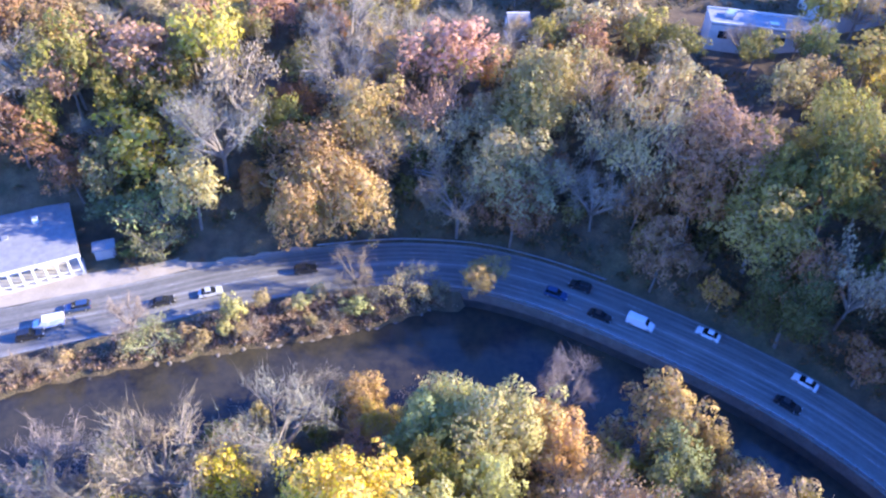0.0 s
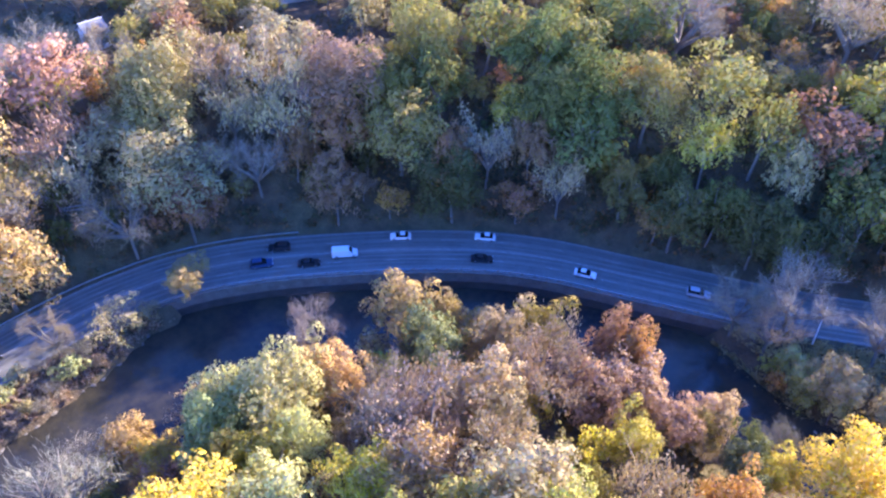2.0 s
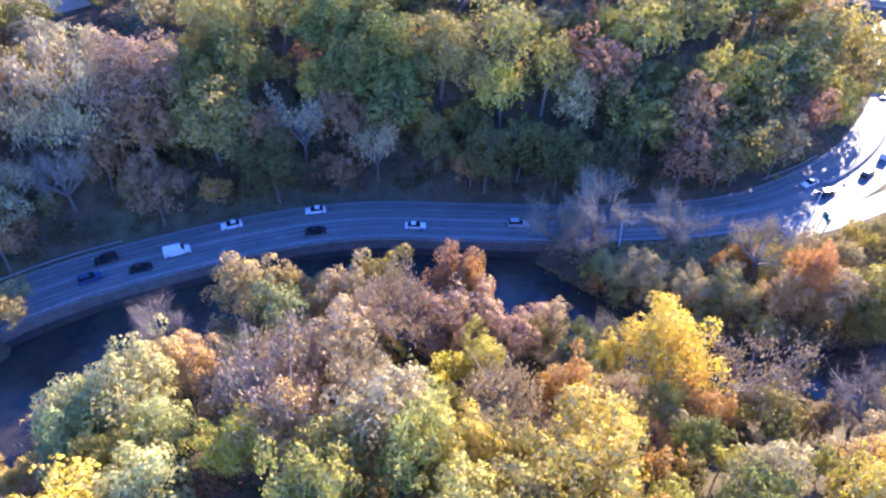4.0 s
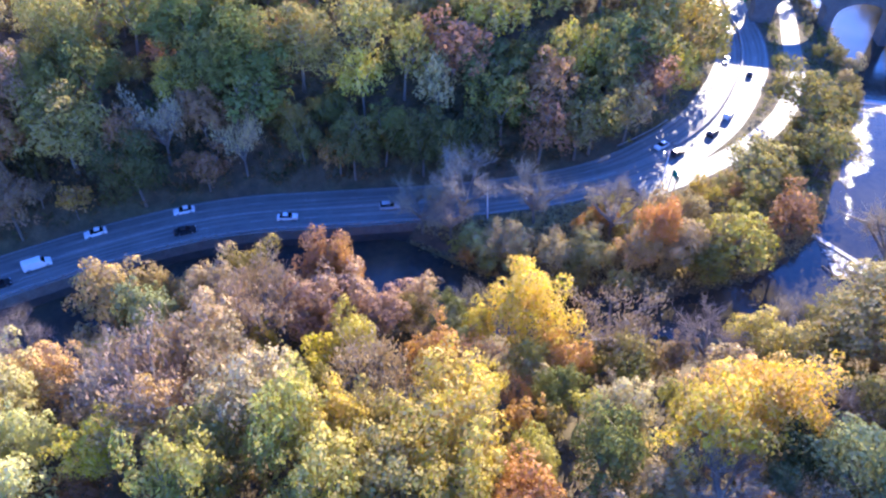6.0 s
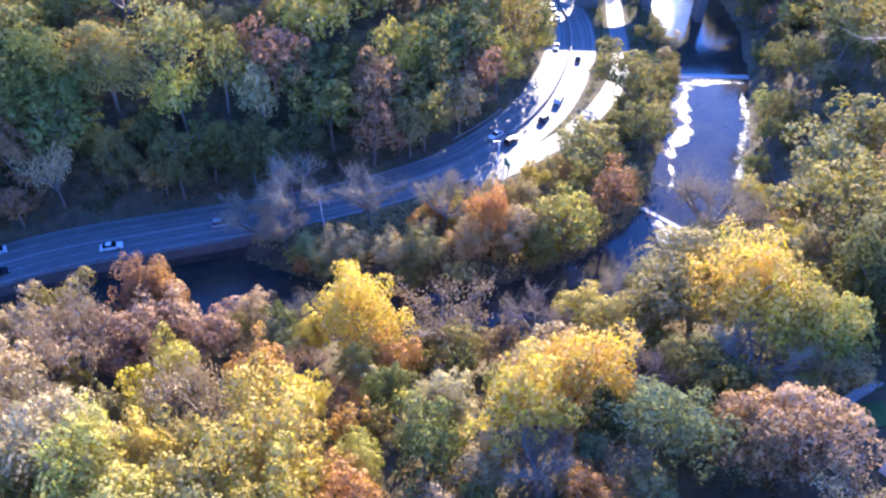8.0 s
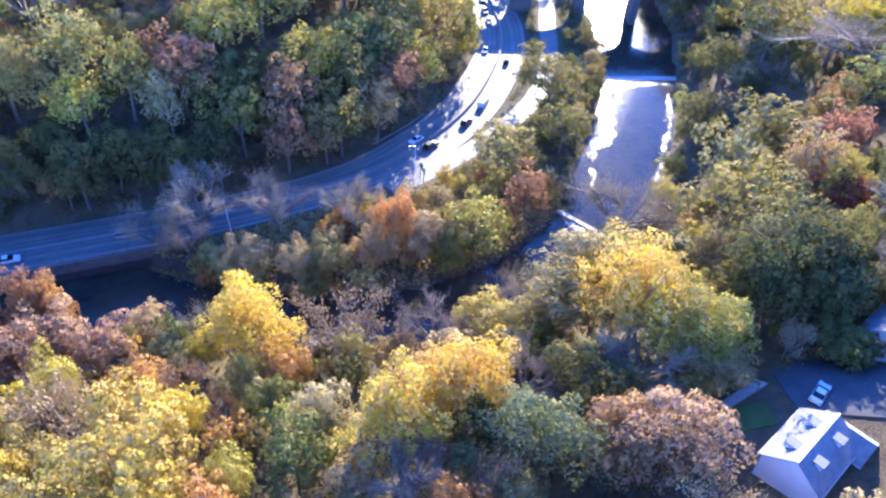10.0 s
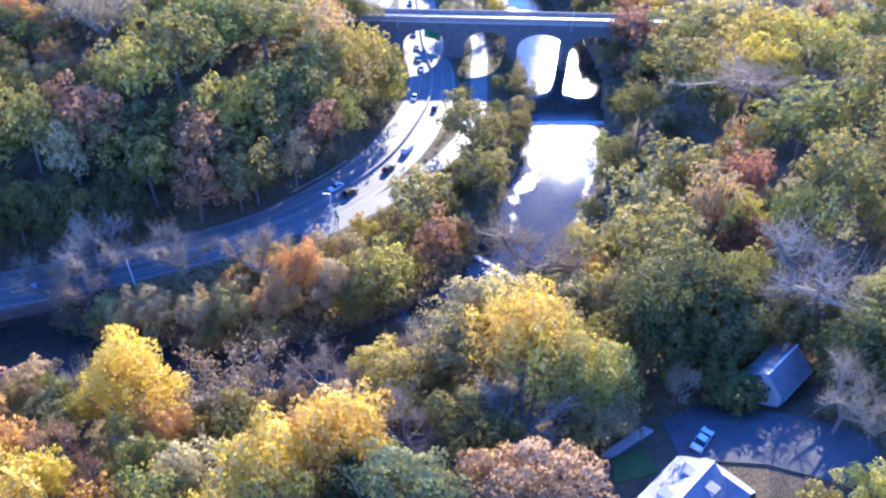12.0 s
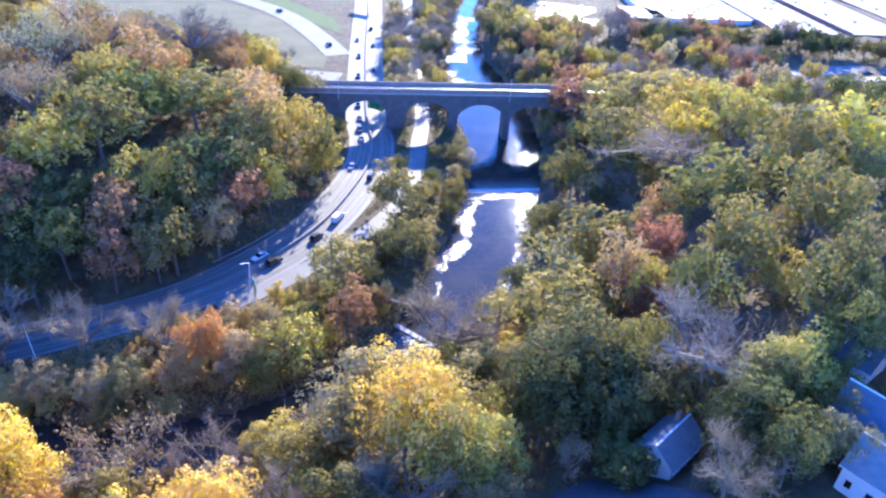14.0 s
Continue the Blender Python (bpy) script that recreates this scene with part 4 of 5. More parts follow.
fill(170, -60, 112, -120, 72, "near", 2.2, 3.3, 0.55, 0, ["tan", "olive", "olivebrown", "yellowolive", "pinktan", "rust", "pinkgrey", "green", "greygreen"], 0.85)
fill(50, -20, 60, 100, 150, "hill", 2.2, 3.3, 0.5, 5.0, ["rust", "olivebrown", "darkolive", "brown", "orange", "green"], 0.85)


# ---- undergrowth: brush, saplings and tall dry grass, too many to count ----
def brush(name, label, material, zone, count, x0, x1, y0, y1, high, wide, sprays, size, most=1e9, least=0.0):
    x, y = rng.uniform(x0, x1, count * 3), rng.uniform(y0, y1, count * 3)
    ok, e = free_ground(x, y, zone)
    ok &= (e < most) & (e > least)
    x, y = x[ok][:count], y[ok][:count]
    z = land(x, y)
    k = len(x)
    h = rng.uniform(0.4, 1, k) * high
    w = rng.uniform(0.5, 1, k) * wide
    n = rng.normal(size=(k, sprays, 3))
    n[..., 2] = np.abs(n[..., 2]) + 0.15
    n /= np.linalg.norm(n, axis=2)[..., None]
    p = n * rng.uniform(0.6, 1.1, (k, sprays, 1)) * np.stack([w, w, h], 1)[:, None, :] + np.stack([x, y, z], 1)[:, None, :]
    a, b = rng.normal(size=(k, sprays, 3)), rng.normal(size=(k, sprays, 3))
    s = size * rng.uniform(0.6, 1.4, (k, sprays, 1))
    tri = np.stack([p - a * s * 0.6, p + a * s * 0.6, p + b * s], 2).reshape(-1, 3)
    me = bpy.data.meshes.new(name)
    me.from_pydata(tri.tolist(), [], np.arange(len(tri)).reshape(-1, 3).tolist())
    me.materials.append(material)
    return tagged(new(name, me), label, "undergrowth", kind="stuff")


brush("undergrowth", "dark brown and green brush under the hillside trees", brush_material("dark_brush", (0.07, 0.085, 0.035), (0.20, 0.12, 0.065)), "hill", 5200, -120, 250, 6, 190, 2.6, 1.7, 16, 0.34)
brush("undergrowth", "dark saplings and brush at the foot of the hill", brush_material("shade_brush", (0.08, 0.10, 0.04), (0.25, 0.14, 0.07)), "hill", 2300, -62, 250, -14, 124, 4.2, 2.2, 22, 0.36, 22)
brush("undergrowth", "low olive and gold brush on the sunny verge", brush_material("verge_brush", (0.10, 0.10, 0.035), (0.36, 0.26, 0.10)), "verge", 700, 150, 262, -16, 40, 2.0, 1.8, 18, 0.32, 16)
brush("undergrowth", "dry brush and grass beyond the viaduct", brush_material("far_side_brush", (0.12, 0.11, 0.045), (0.30, 0.24, 0.11)), "near", 1800, 262, 430, -260, -44, 1.8, 2.2, 12, 0.6)
brush("undergrowth", "mixed autumn brush under the near woods", brush_material("autumn_brush", (0.08, 0.085, 0.03), (0.30, 0.19, 0.08)), "near", 4600, -70, 262, -170, 74, 2.4, 1.7, 16, 0.34)
brush("bank_brush", "tan and rust-brown brush along the river bank", brush_material("bank_brush_leaves", (0.25, 0.15, 0.10), (0.48, 0.37, 0.24)), "strip", 4200, -130, 14, 50, 102, 1.7, 1.2, 18, 0.24)
brush("bank_brush", "tall tan grass and golden brush beside the river", brush_material("gold_brush_leaves", (0.34, 0.25, 0.11), (0.52, 0.41, 0.19)), "strip", 2800, 86, 152, -54, 32, 1.9, 1.4, 18, 0.24, 40, 0.6)
brush("bank_brush", "olive brush and grass between ramp and river", brush_material("olive_brush_leaves", (0.10, 0.11, 0.035), (0.30, 0.27, 0.10)), "strip", 1000, 140, 262, -60, -20, 1.6, 1.2, 14, 0.28)
brush("undergrowth", "tan brush along the upstream banks", brush_material("far_brush_leaves", (0.14, 0.12, 0.05), (0.34, 0.26, 0.12)), "strip", 700, 262, 470, -50, 20, 2.2, 1.8, 12, 0.5)

# ---- retaining wall with its guard rail, along the river ----
def stretch(line, a, b):
    """The part of a line between x = a and x = b."""
    return line[(line[:, 0] >= a) & (line[:, 0] <= b)]


def wall_along(line, thick, z0, z1, material, name, parent, label=""):
    k = len(line)
    inner = offset(line, thick)
    v = [(*p, z0) for p in line] + [(*p, z1) for p in line] + [(*p, z1) for p in inner] + [(*p, z0) for p in inner]
    f = []
    for i in range(k - 1):
        for a, b in ((0, 1), (1, 2), (2, 3)):
            f.append((a * k + i, a * k + i + 1, b * k + i + 1, b * k + i))
    f += [(0, k, 2 * k, 3 * k), (k - 1, 4 * k - 1, 3 * k - 1, 2 * k - 1)]
    ob = new(name, mesh_of(name, v, f, material))
    ob.parent = parent
    return tagged(ob, label)


edge = stretch(rc, 6.5, 103)
retaining = root("retaining_wall", Matrix.Identity(4), "rough grey stone retaining wall between road and river", "retaining wall", kind="structure")
RIVER_WALL = surface("river_wall_stone", (0.10, 0.09, 0.075), (0.19, 0.17, 0.145), 0.5, 2.5, 0.9, 0.04)
river_face = offset(edge, -(HALF + 1.3))
wall_along(river_face, 0.9, 1.9, 4.05, RIVER_WALL, "wall_face", retaining)
# below z = 1.9 the wall has a darker stone colour
wall_along(offset(river_face, -0.12), 1.0, -1.3, 1.9, FOOT_STONE, "wall_foot", retaining, "dark stone footing")
wall_along(offset(river_face, -0.08), 1.0, 4.0, 4.42, RIVER_WALL, "coping", retaining, "weathered stone coping")


def guard_rail(name, line, z, label, posts_every=3.8, low=0.45, high=0.78):
    """A steel beam on posts."""
    g = root(name, Matrix.Identity(4), label, "guard rail")
    wall_along(line, 0.09, z + low, z + high, STEEL, "beam", g)
    s = np.concatenate([[0], np.cumsum(np.linalg.norm(np.diff(line, axis=0), axis=1))])
    post = None
    for q in np.arange(0.3, s[-1], posts_every):
        x, y = np.interp(q, s, line[:, 0]), np.interp(q, s, line[:, 1])
        if post is None:
            post = part("post", a_box(-0.08, 0.08, -0.08, 0.08, -0.2, high + 0.05), WOODEN, g)
            o = post
        else:
            o = new("post", post.data)
            o.parent = g
        o.location = (x, y, z)
    return g


guard_rail("guard_rail", offset(edge, -(HALF + 0.75)), 4.42, "grey steel guard rail on top of the river wall", 2.6, 0.1, 0.5)
guard_rail("guard_rail", offset(stretch(rc, -24, 36), HALF + 0.5), 4.0, "thin steel guard rail along the foot of the hill")
guard_rail("guard_rail", offset(stretch(rc, 146, 168), half_width(160) + 0.5), 4.0, "short steel guard rail along the foot of the hill")

# median barrier where the road widens
median = root("median_barrier", Matrix.Identity(4), "low weathered concrete median barrier between the carriageways", "barrier", kind="structure")
mline = stretch(rc, 158, 460)
for a, b in ((158, 215), (215, 300), (300, 460)):
    wall_along(stretch(offset(mline, -0.3), a, b + 3), 0.6, 3.95, 4.85, STONE, "barrier_section", median)


# ---- lane lines, flush paint ----
def stripe(line, off, width, dash=0, gap=0):
    left, right = offset(line, off + width / 2), offset(line, off - width / 2)
    v, f = [], []
    s = np.concatenate([[0], np.cumsum(np.linalg.norm(np.diff(line, axis=0), axis=1))])
    for i in range(len(line) - 1):
        if dash and (s[i] % (dash + gap)) > dash:
            continue
        k = len(v)
        v += [(*left[i], ROADZ + 0.014), (*right[i], ROADZ + 0.014), (*right[i + 1], ROADZ + 0.014), (*left[i + 1], ROADZ + 0.014)]
        f.append((k, k + 1, k + 2, k + 3))
    return v, f


V, F = [], []
fine = smooth_line(ROAD, 1.5)
seen = fine[(fine[:, 0] > -140) & (fine[:, 0] < 560)]
west, east = seen[seen[:, 0] < 140], seen[seen[:, 0] >= 139]
for line, off, w, dash, gap in ((west, 0.14, 0.11, 0, 0), (west, -0.14, 0.11, 0, 0), (west, 3.2, 0.12, 3, 9), (west, -3.2, 0.12, 3, 9), (west, 6.2, 0.12, 0, 0), (west, -6.2, 0.12, 0, 0),
                                (east, 4.0, 0.12, 3, 9), (east, -4.0, 0.12, 3, 9), (east, 7.4, 0.12, 0, 0), (east, -7.4, 0.14, 0, 0)):
    v, f = stripe(line, off, w, dash, gap)
    F += [tuple(i + len(V) for i in q) for q in f]
    V += v
lines = tagged(new("road_marking", mesh_of("road_marking", V, F, PAINT_LINE)), "faded white lane lines painted on the road", "road marking", kind="structure")


# ---- lanes worn darker by tyres ----
LANE_WEAR = surface("tyre_worn_asphalt", (0.095, 0.091, 0.081), (0.16, 0.152, 0.134), 0.22, 2.2, 0.6, 0.01, 0, 0.3)
worn = rc[(rc[:, 0] > -130) & (rc[:, 0] < 245)]
worn_half = half_width(worn[:, 0])
for share, wide in ((-0.76, 0.9), (-0.58, 0.7), (-0.32, 0.9), (-0.16, 0.6), (0.2, 0.7), (0.36, 0.8), (0.62, 0.8), (0.78, 0.6)):
    sway = 0.22 * np.sin(np.arange(len(worn)) * 0.13 + share * 9) + 0.12 * np.sin(np.arange(len(worn)) * 0.41 + share * 5)
    tagged(new("lane_wear", ribbon("lane_wear", offset(worn, worn_half * share + sway + wide / 2), offset(worn, worn_half * share + sway - wide / 2), ROADZ + 0.008, LANE_WEAR)), "darker tyre-worn streak along a road lane", "road wear", kind="structure")


# ---- stone viaduct ----
BA, BD = Vector((242.2, 20.7, -5.2)), Vector((0.29723, -0.95481, 0))
BM = Matrix.Translation(BA) @ Matrix.Rotation(math.atan2(BD.y, BD.x), 4, "Z") @ Matrix.Scale(1.048, 4)       # x along the deck, +y away from the eye
viaduct = root("viaduct", BM, "dark stone railway viaduct of tall round arches over road and river", "bridge")
ARCHES = [(2.8, 16.2, 18.6), (22.0, 36.8, 19.2), (43.6, 59.5, 19.1), (62.6, 79.6, 18.4), (82.0, 99.0, 18.0)]
DEEP, TOPZ = 7.2, 21.9


def arch_bay(x0, x1, a0, a1, crown):
    """One bay of wall from x0 to x1, z from the footing to the deck, with an arched opening from a0 to a1."""
    bm = bmesh.new()
    r = (a1 - a0) / 2
    rise = min(r, 5.4)
    pts = [(a0, -1.5)] + [((a0 + a1) / 2 - r * math.cos(math.pi * i / 18), crown - rise + rise * math.sin(math.pi * i / 18)) for i in range(19)] + [(a1, -1.5)]
    outer = [(x0, -1.5)] + [(min(max(x, x0), x1), TOPZ) for x, _ in pts[1:-1]] + [(x1, -1.5)]
    outer[1], outer[-2] = (x0, TOPZ), (x1, TOPZ)
    k = len(pts)
    rings = []
    for y in (0, DEEP):
        rings.append(([bm.verts.new((x, y, z)) for x, z in pts], [bm.verts.new((x, y, z)) for x, z in outer]))
    for side, (inn, out) in enumerate(rings):
        for i in range(k - 1):
            q = (inn[i], inn[i + 1], out[i + 1], out[i])
            bm.faces.new(q if side == 0 else q[::-1])
    for i in range(k - 1):
        bm.faces.new((rings[0][0][i], rings[1][0][i], rings[1][0][i + 1], rings[0][0][i + 1]))
    return bm


mids = [-14.0] + [(a[1] + b[0]) / 2 for a, b in zip(ARCHES[:-1], ARCHES[1:])] + [116.0]
DARK_STONE = surface("viaduct_stone", (0.10, 0.095, 0.09), (0.19, 0.18, 0.165), 0.35, 2.2, 0.9, 0.05)
for i, (a0, a1, crown) in enumerate(ARCHES):
    part("arch_bay", arch_bay(mids[i], mids[i + 1], a0, a1, crown), DARK_STONE, viaduct)
    # ring of voussoirs, slightly proud
    r = (a1 - a0) / 2
    rise = min(r, 5.4)
    for j in range(17):
        bm = bmesh.new()
        t0, t1 = math.pi * (j + 0.04) / 17, math.pi * (j + 0.96) / 17
        q = []
        for y in (-0.12, 0.25):
            for rad, t in ((0, t0), (0, t1), (0.8, t1), (0.8, t0)):
                q.append(bm.verts.new(((a0 + a1) / 2 - (r + rad) * math.cos(t), y, crown - rise + (rise + rad) * math.sin(t))))
        for f in ((0, 1, 2, 3), (4, 7, 6, 5), (0, 4, 5, 1), (1, 5, 6, 2), (2, 6, 7, 3), (3, 7, 4, 0)):
            bm.faces.new([q[c] for c in f])
        part("arch_stone", bm, DARK_STONE, viaduct)
part("deck", a_box(-30, 130, -0.45, DEEP + 0.45, TOPZ, TOPZ + 0.6), CONCRETE, viaduct, "pale concrete deck slab")
for y in (-0.5, DEEP + 0.2):
    part("parapet", a_box(-30, 130, y, y + 0.35, TOPZ + 0.604, TOPZ + 2.0), STONE, viaduct, "grey weathered stone parapet")
part("handrail", a_box(-30, 130, -0.46, -0.34, TOPZ + 2.25, TOPZ + 2.35), STEEL, viaduct, "thin steel handrail")
for i in range(40):
    part("rail_post", a_box(-29.5 + i * 4, -29.38 + i * 4, -0.44, -0.36, TOPZ + 2.0, TOPZ + 2.25), STEEL, viaduct)
for y in (2.1, 3.55, 4.2, 5.6):
    part("track_rail", a_box(-30, 130, y, y + 0.09, TOPZ + 0.8, TOPZ + 0.95), STEEL, viaduct)
part("ballast", a_box(-30, 130, 0.3, DEEP - 0.3, TOPZ + 0.604, TOPZ + 0.8), surface("ballast", (0.12, 0.11, 0.10), (0.22, 0.20, 0.18), 0.8, 9, 0.95, 0.05), viaduct)
for x in (19.9, 81.0):
    part("catenary_mast", rod(bmesh.new(), (x, -0.7, TOPZ - 2), (x, -0.7, TOPZ + 6.5), 0.16, 0.1), STEEL, viaduct, "slender steel mast")


# ---- road signs and poles ----
def gantry_sign(x, y, w, h, z, turn):
    g = root("highway_sign", pose(x, y, 4, 0, 0, turn), "large green highway sign on steel posts", "road sign", "green highway signs")
    part("panel", a_box(-w / 2, w / 2, -0.06, 0.06, z, z + h, bevel=0.03), GREEN_SIGN, g)
    for i, (bw, bz) in enumerate(((0.6, 0.62), (0.75, 0.36))):
        part("legend_bar", a_box(-w * bw / 2, w * bw / 2, -0.075, -0.064, z + h * bz, z + h * bz + h * 0.14), PAINT_LINE, g, "white legend bar")
    for s in (-w * 0.36, w * 0.36):
        part("post", rod(bmesh.new(), (s, 0.16, -0.1), (s, 0.16, z + h), 0.13), STEEL, g)
    return g


gantry_sign(264.0, -8.6, 7.6, 4.2, 3.0, 72)
gantry_sign(431, 47, 14, 3.6, 6.5, 72)
ss = gantry_sign(138.5, -16.3, 3.6, 2.0, 3.4, 35)
ss["label"] = "green exit sign on posts beside the ramp"


def utility_pole(x, y, h, lean_x, lean_y, arm, label):
    z = float(land(x, y))
    p = root("utility_pole", pose(x, y, max(z, 0)), label, "pole", "roadside poles")
    part("shaft", rod(bmesh.new(), (0, 0, -0.3), (lean_x, lean_y, h), 0.17, 0.1, 8), WHITE, p, "pale weathered shaft")
    if arm:
        part("arm", rod(bmesh.new(), (lean_x, lean_y, h - 0.1), (lean_x + arm[0], lean_y + arm[1], h + 0.5), 0.06, 0.05), STEEL, p)
        part("lamp_head", a_box(lean_x + arm[0] - 0.35, lean_x + arm[0] + 0.35, lean_y + arm[1] - 0.14, lean_y + arm[1] + 0.14, h + 0.42, h + 0.6, bevel=0.04), STEEL, p, "grey street-lamp head")
    return p


utility_pole(105.2, 18.4, 9.5, 0.5, 1.0, None, "pale leaning utility pole beside the road")
utility_pole(141.5, -13.2, 7.5, 1.6, 0.2, (-1.6, 1.2), "pale street lamp leaning over the road fork")


# ---- weir, driftwood and rocks ----
weir = root("weir", Matrix.Identity(4), "low pale concrete weir slanting across the river", "weir", kind="structure")
w0, w1 = np.array((143.0, -49.0)), np.array((133.6, -67.6))
wl = np.array([w0 + (w1 - w0) * i / 12 for i in range(13)])
wall_along(wl, 1.3, -1.0, 0.32, CONCRETE, "weir_sill", weir)
sill = root("weir", Matrix.Identity(4), "low smooth concrete sill across the river below the viaduct", "weir", kind="structure")
sl = np.array([np.array((217.6, -52.6)) + np.array((9.0, -25.6)) * i / 12 for i in range(13)])
wall_along(sl, 2.6, -1.0, 0.16, CONCRETE, "weir_sill", sill)
ROCK = surface("river_rock", (0.10, 0.09, 0.075), (0.24, 0.21, 0.175), 0.9, 5, 0.85, 0.03)


def lump(seed, sx, sy, sz):
    bm = bmesh.new()
    bmesh.ops.create_icosphere(bm, subdivisions=1, radius=1)
    r = random.Random(seed)
    for v in bm.verts:
        v.co *= r.uniform(0.72, 1.15)
        v.co = Vector((v.co.x * sx, v.co.y * sy, v.co.z * sz))
    return bm


rocks = []
for i in range(4):
    bm = lump(i, 1, 0.7, 0.32)
    me = bpy.data.meshes.new("rock")
    bm.to_mesh(me)
    bm.free()
    me.materials.append(ROCK)
    rocks.append(me)


def rock(x, y, size, z=0.0):
    o = new("rock", rocks[rng.integers(4)])
    o.matrix_world = pose(x, y, z, 0, 0, rng.uniform(0, 360)) @ Matrix.Diagonal((size, size, size, 1))
    return tagged(o, "brown-grey boulder lying in the shallow river edge", "rock", "river rocks")


for a, b, count, inset, lo, hi in ((3, 8, 34, 0.35, 0.2, 0.9), (16, 25, 24, 1.2, 0.2, 0.9)):
    line = smooth_line(BANK_N[a:b + 1] if b < len(BANK_N) else BANK_N[a:], 2)
    nn = normals(line)
    for i in range(count):
        j = rng.integers(len(line))
        p = line[j] - nn[j] * rng.uniform(-0.3, inset * 2)
        rock(p[0], p[1], rng.uniform(lo, hi), rng.uniform(-0.15, 0.1))
line = smooth_line(BANK_S[3:9], 2)
nn = normals(line)
for i in range(70):
    j = rng.integers(len(line))
    p = line[j] + nn[j] * abs(rng.normal(0, 4))
    rock(p[0], p[1], rng.uniform(0.2, 0.6), -0.1)
line = smooth_line(BANK_S[20:26], 2)
nn = normals(line)
for i in range(40):
    j = rng.integers(len(line))
    p = line[j] + nn[j] * rng.uniform(-0.5, 3.5)
    rock(p[0], p[1], rng.uniform(0.4, 1.2), 0)
raft = root("driftwood_pile", pose(132.6, -56.8, 0.1, 0, 0, 20), "pale driftwood and a plank platform stranded on the weir", "driftwood")
part("platform", a_box(-2.2, 2.2, -1.5, 1.5, 0.0, 0.35, bevel=0.05), CONCRETE, raft, "pale plank platform")
for i in range(7):
    a = rng.uniform(0, math.tau)
    c = rng.uniform(-2.5, 2.5, 2)
    part("log", rod(bmesh.new(), (c[0] - 2 * math.cos(a), c[1] - 2 * math.sin(a), 0.1), (c[0] + 2 * math.cos(a), c[1] + 2 * math.sin(a), 0.55), 0.16, 0.1), WOODEN, raft)


# riffles: broken water over stones, one uneven sheet each
def riffle(path, width, label):
    """A ragged sheet of choppy water along a path."""
    line = smooth_line(path, 0.55)
    n = normals(line)
    cells = max(4, int(width / 0.45))
    phase = rng.uniform(0, math.tau, 4)
    rows = []
    for i, p in enumerate(line):
        swell = 0.55 + 0.25 * math.sin(i * 0.21 + phase[0]) + 0.2 * math.sin(i * 0.53 + phase[1]) + rng.uniform(-0.12, 0.12)
        swell *= min(1, i / 6, (len(line) - 1 - i) / 6) + 0.05
        drift = 0.18 * width * math.sin(i * 0.13 + phase[2])
        rows.append([(*(p + n[i] * (drift + (j / cells - 0.5) * width * swell) + rng.uniform(-0.12, 0.12, 2)), 0.02 + abs(rng.normal(0, 0.05))) for j in range(cells + 1)])
    k = cells + 1
    F = [(i * k + j, i * k + j + 1, (i + 1) * k + j + 1, (i + 1) * k + j) for i in range(len(rows) - 1) for j in range(cells)]
    return tagged(new("white_water", mesh_of("white_water", [v for r in rows for v in r], F, RIFFLE)), label, "white water", kind="stuff")


riffle([(214.5, -54.5), (217.5, -62.0), (220.5, -70.0), (223.0, -76.5)], 5.0, "white broken water below the sill")
riffle([(352, -12), (380, -24), (410, -14), (452, -8)], 14.0, "glittering shallow rapids between wooded banks")
riffle([(168, -56.5), (180, -58.0), (196, -58.5), (214, -58.0)], 6.5, "glittering broken water over shallow stones")
riffle([(160, -73.5), (176, -75.2), (196, -76.4), (216, -75.8)], 2.6, "glittering broken water along the far bank")
riffle([(140.5, -52.0), (137, -58.5), (133.0, -66.5)], 4.2, "white foam below the weir")
riffle([(152, -56.5), (160, -57.5), (166, -56.5)], 2.0, "small glittering riffle in the river")
riffle([(316, -48), (328, -34), (336, -20), (352, -10)], 15.0, "white rapids upstream of the viaduct")


# ---- vehicles ----
def car_paint(name, c):
    m, n, l, p = nodes_of(name)
    s = noise_at(n, l, 2.5)
    l.new(mix(n, l, s, tuple(v * 0.92 for v in c), c), p.inputs["Base Color"])
    p.inputs["Roughness"].default_value, p.inputs["Coat Weight"].default_value = 0.32, 0.6
    return m


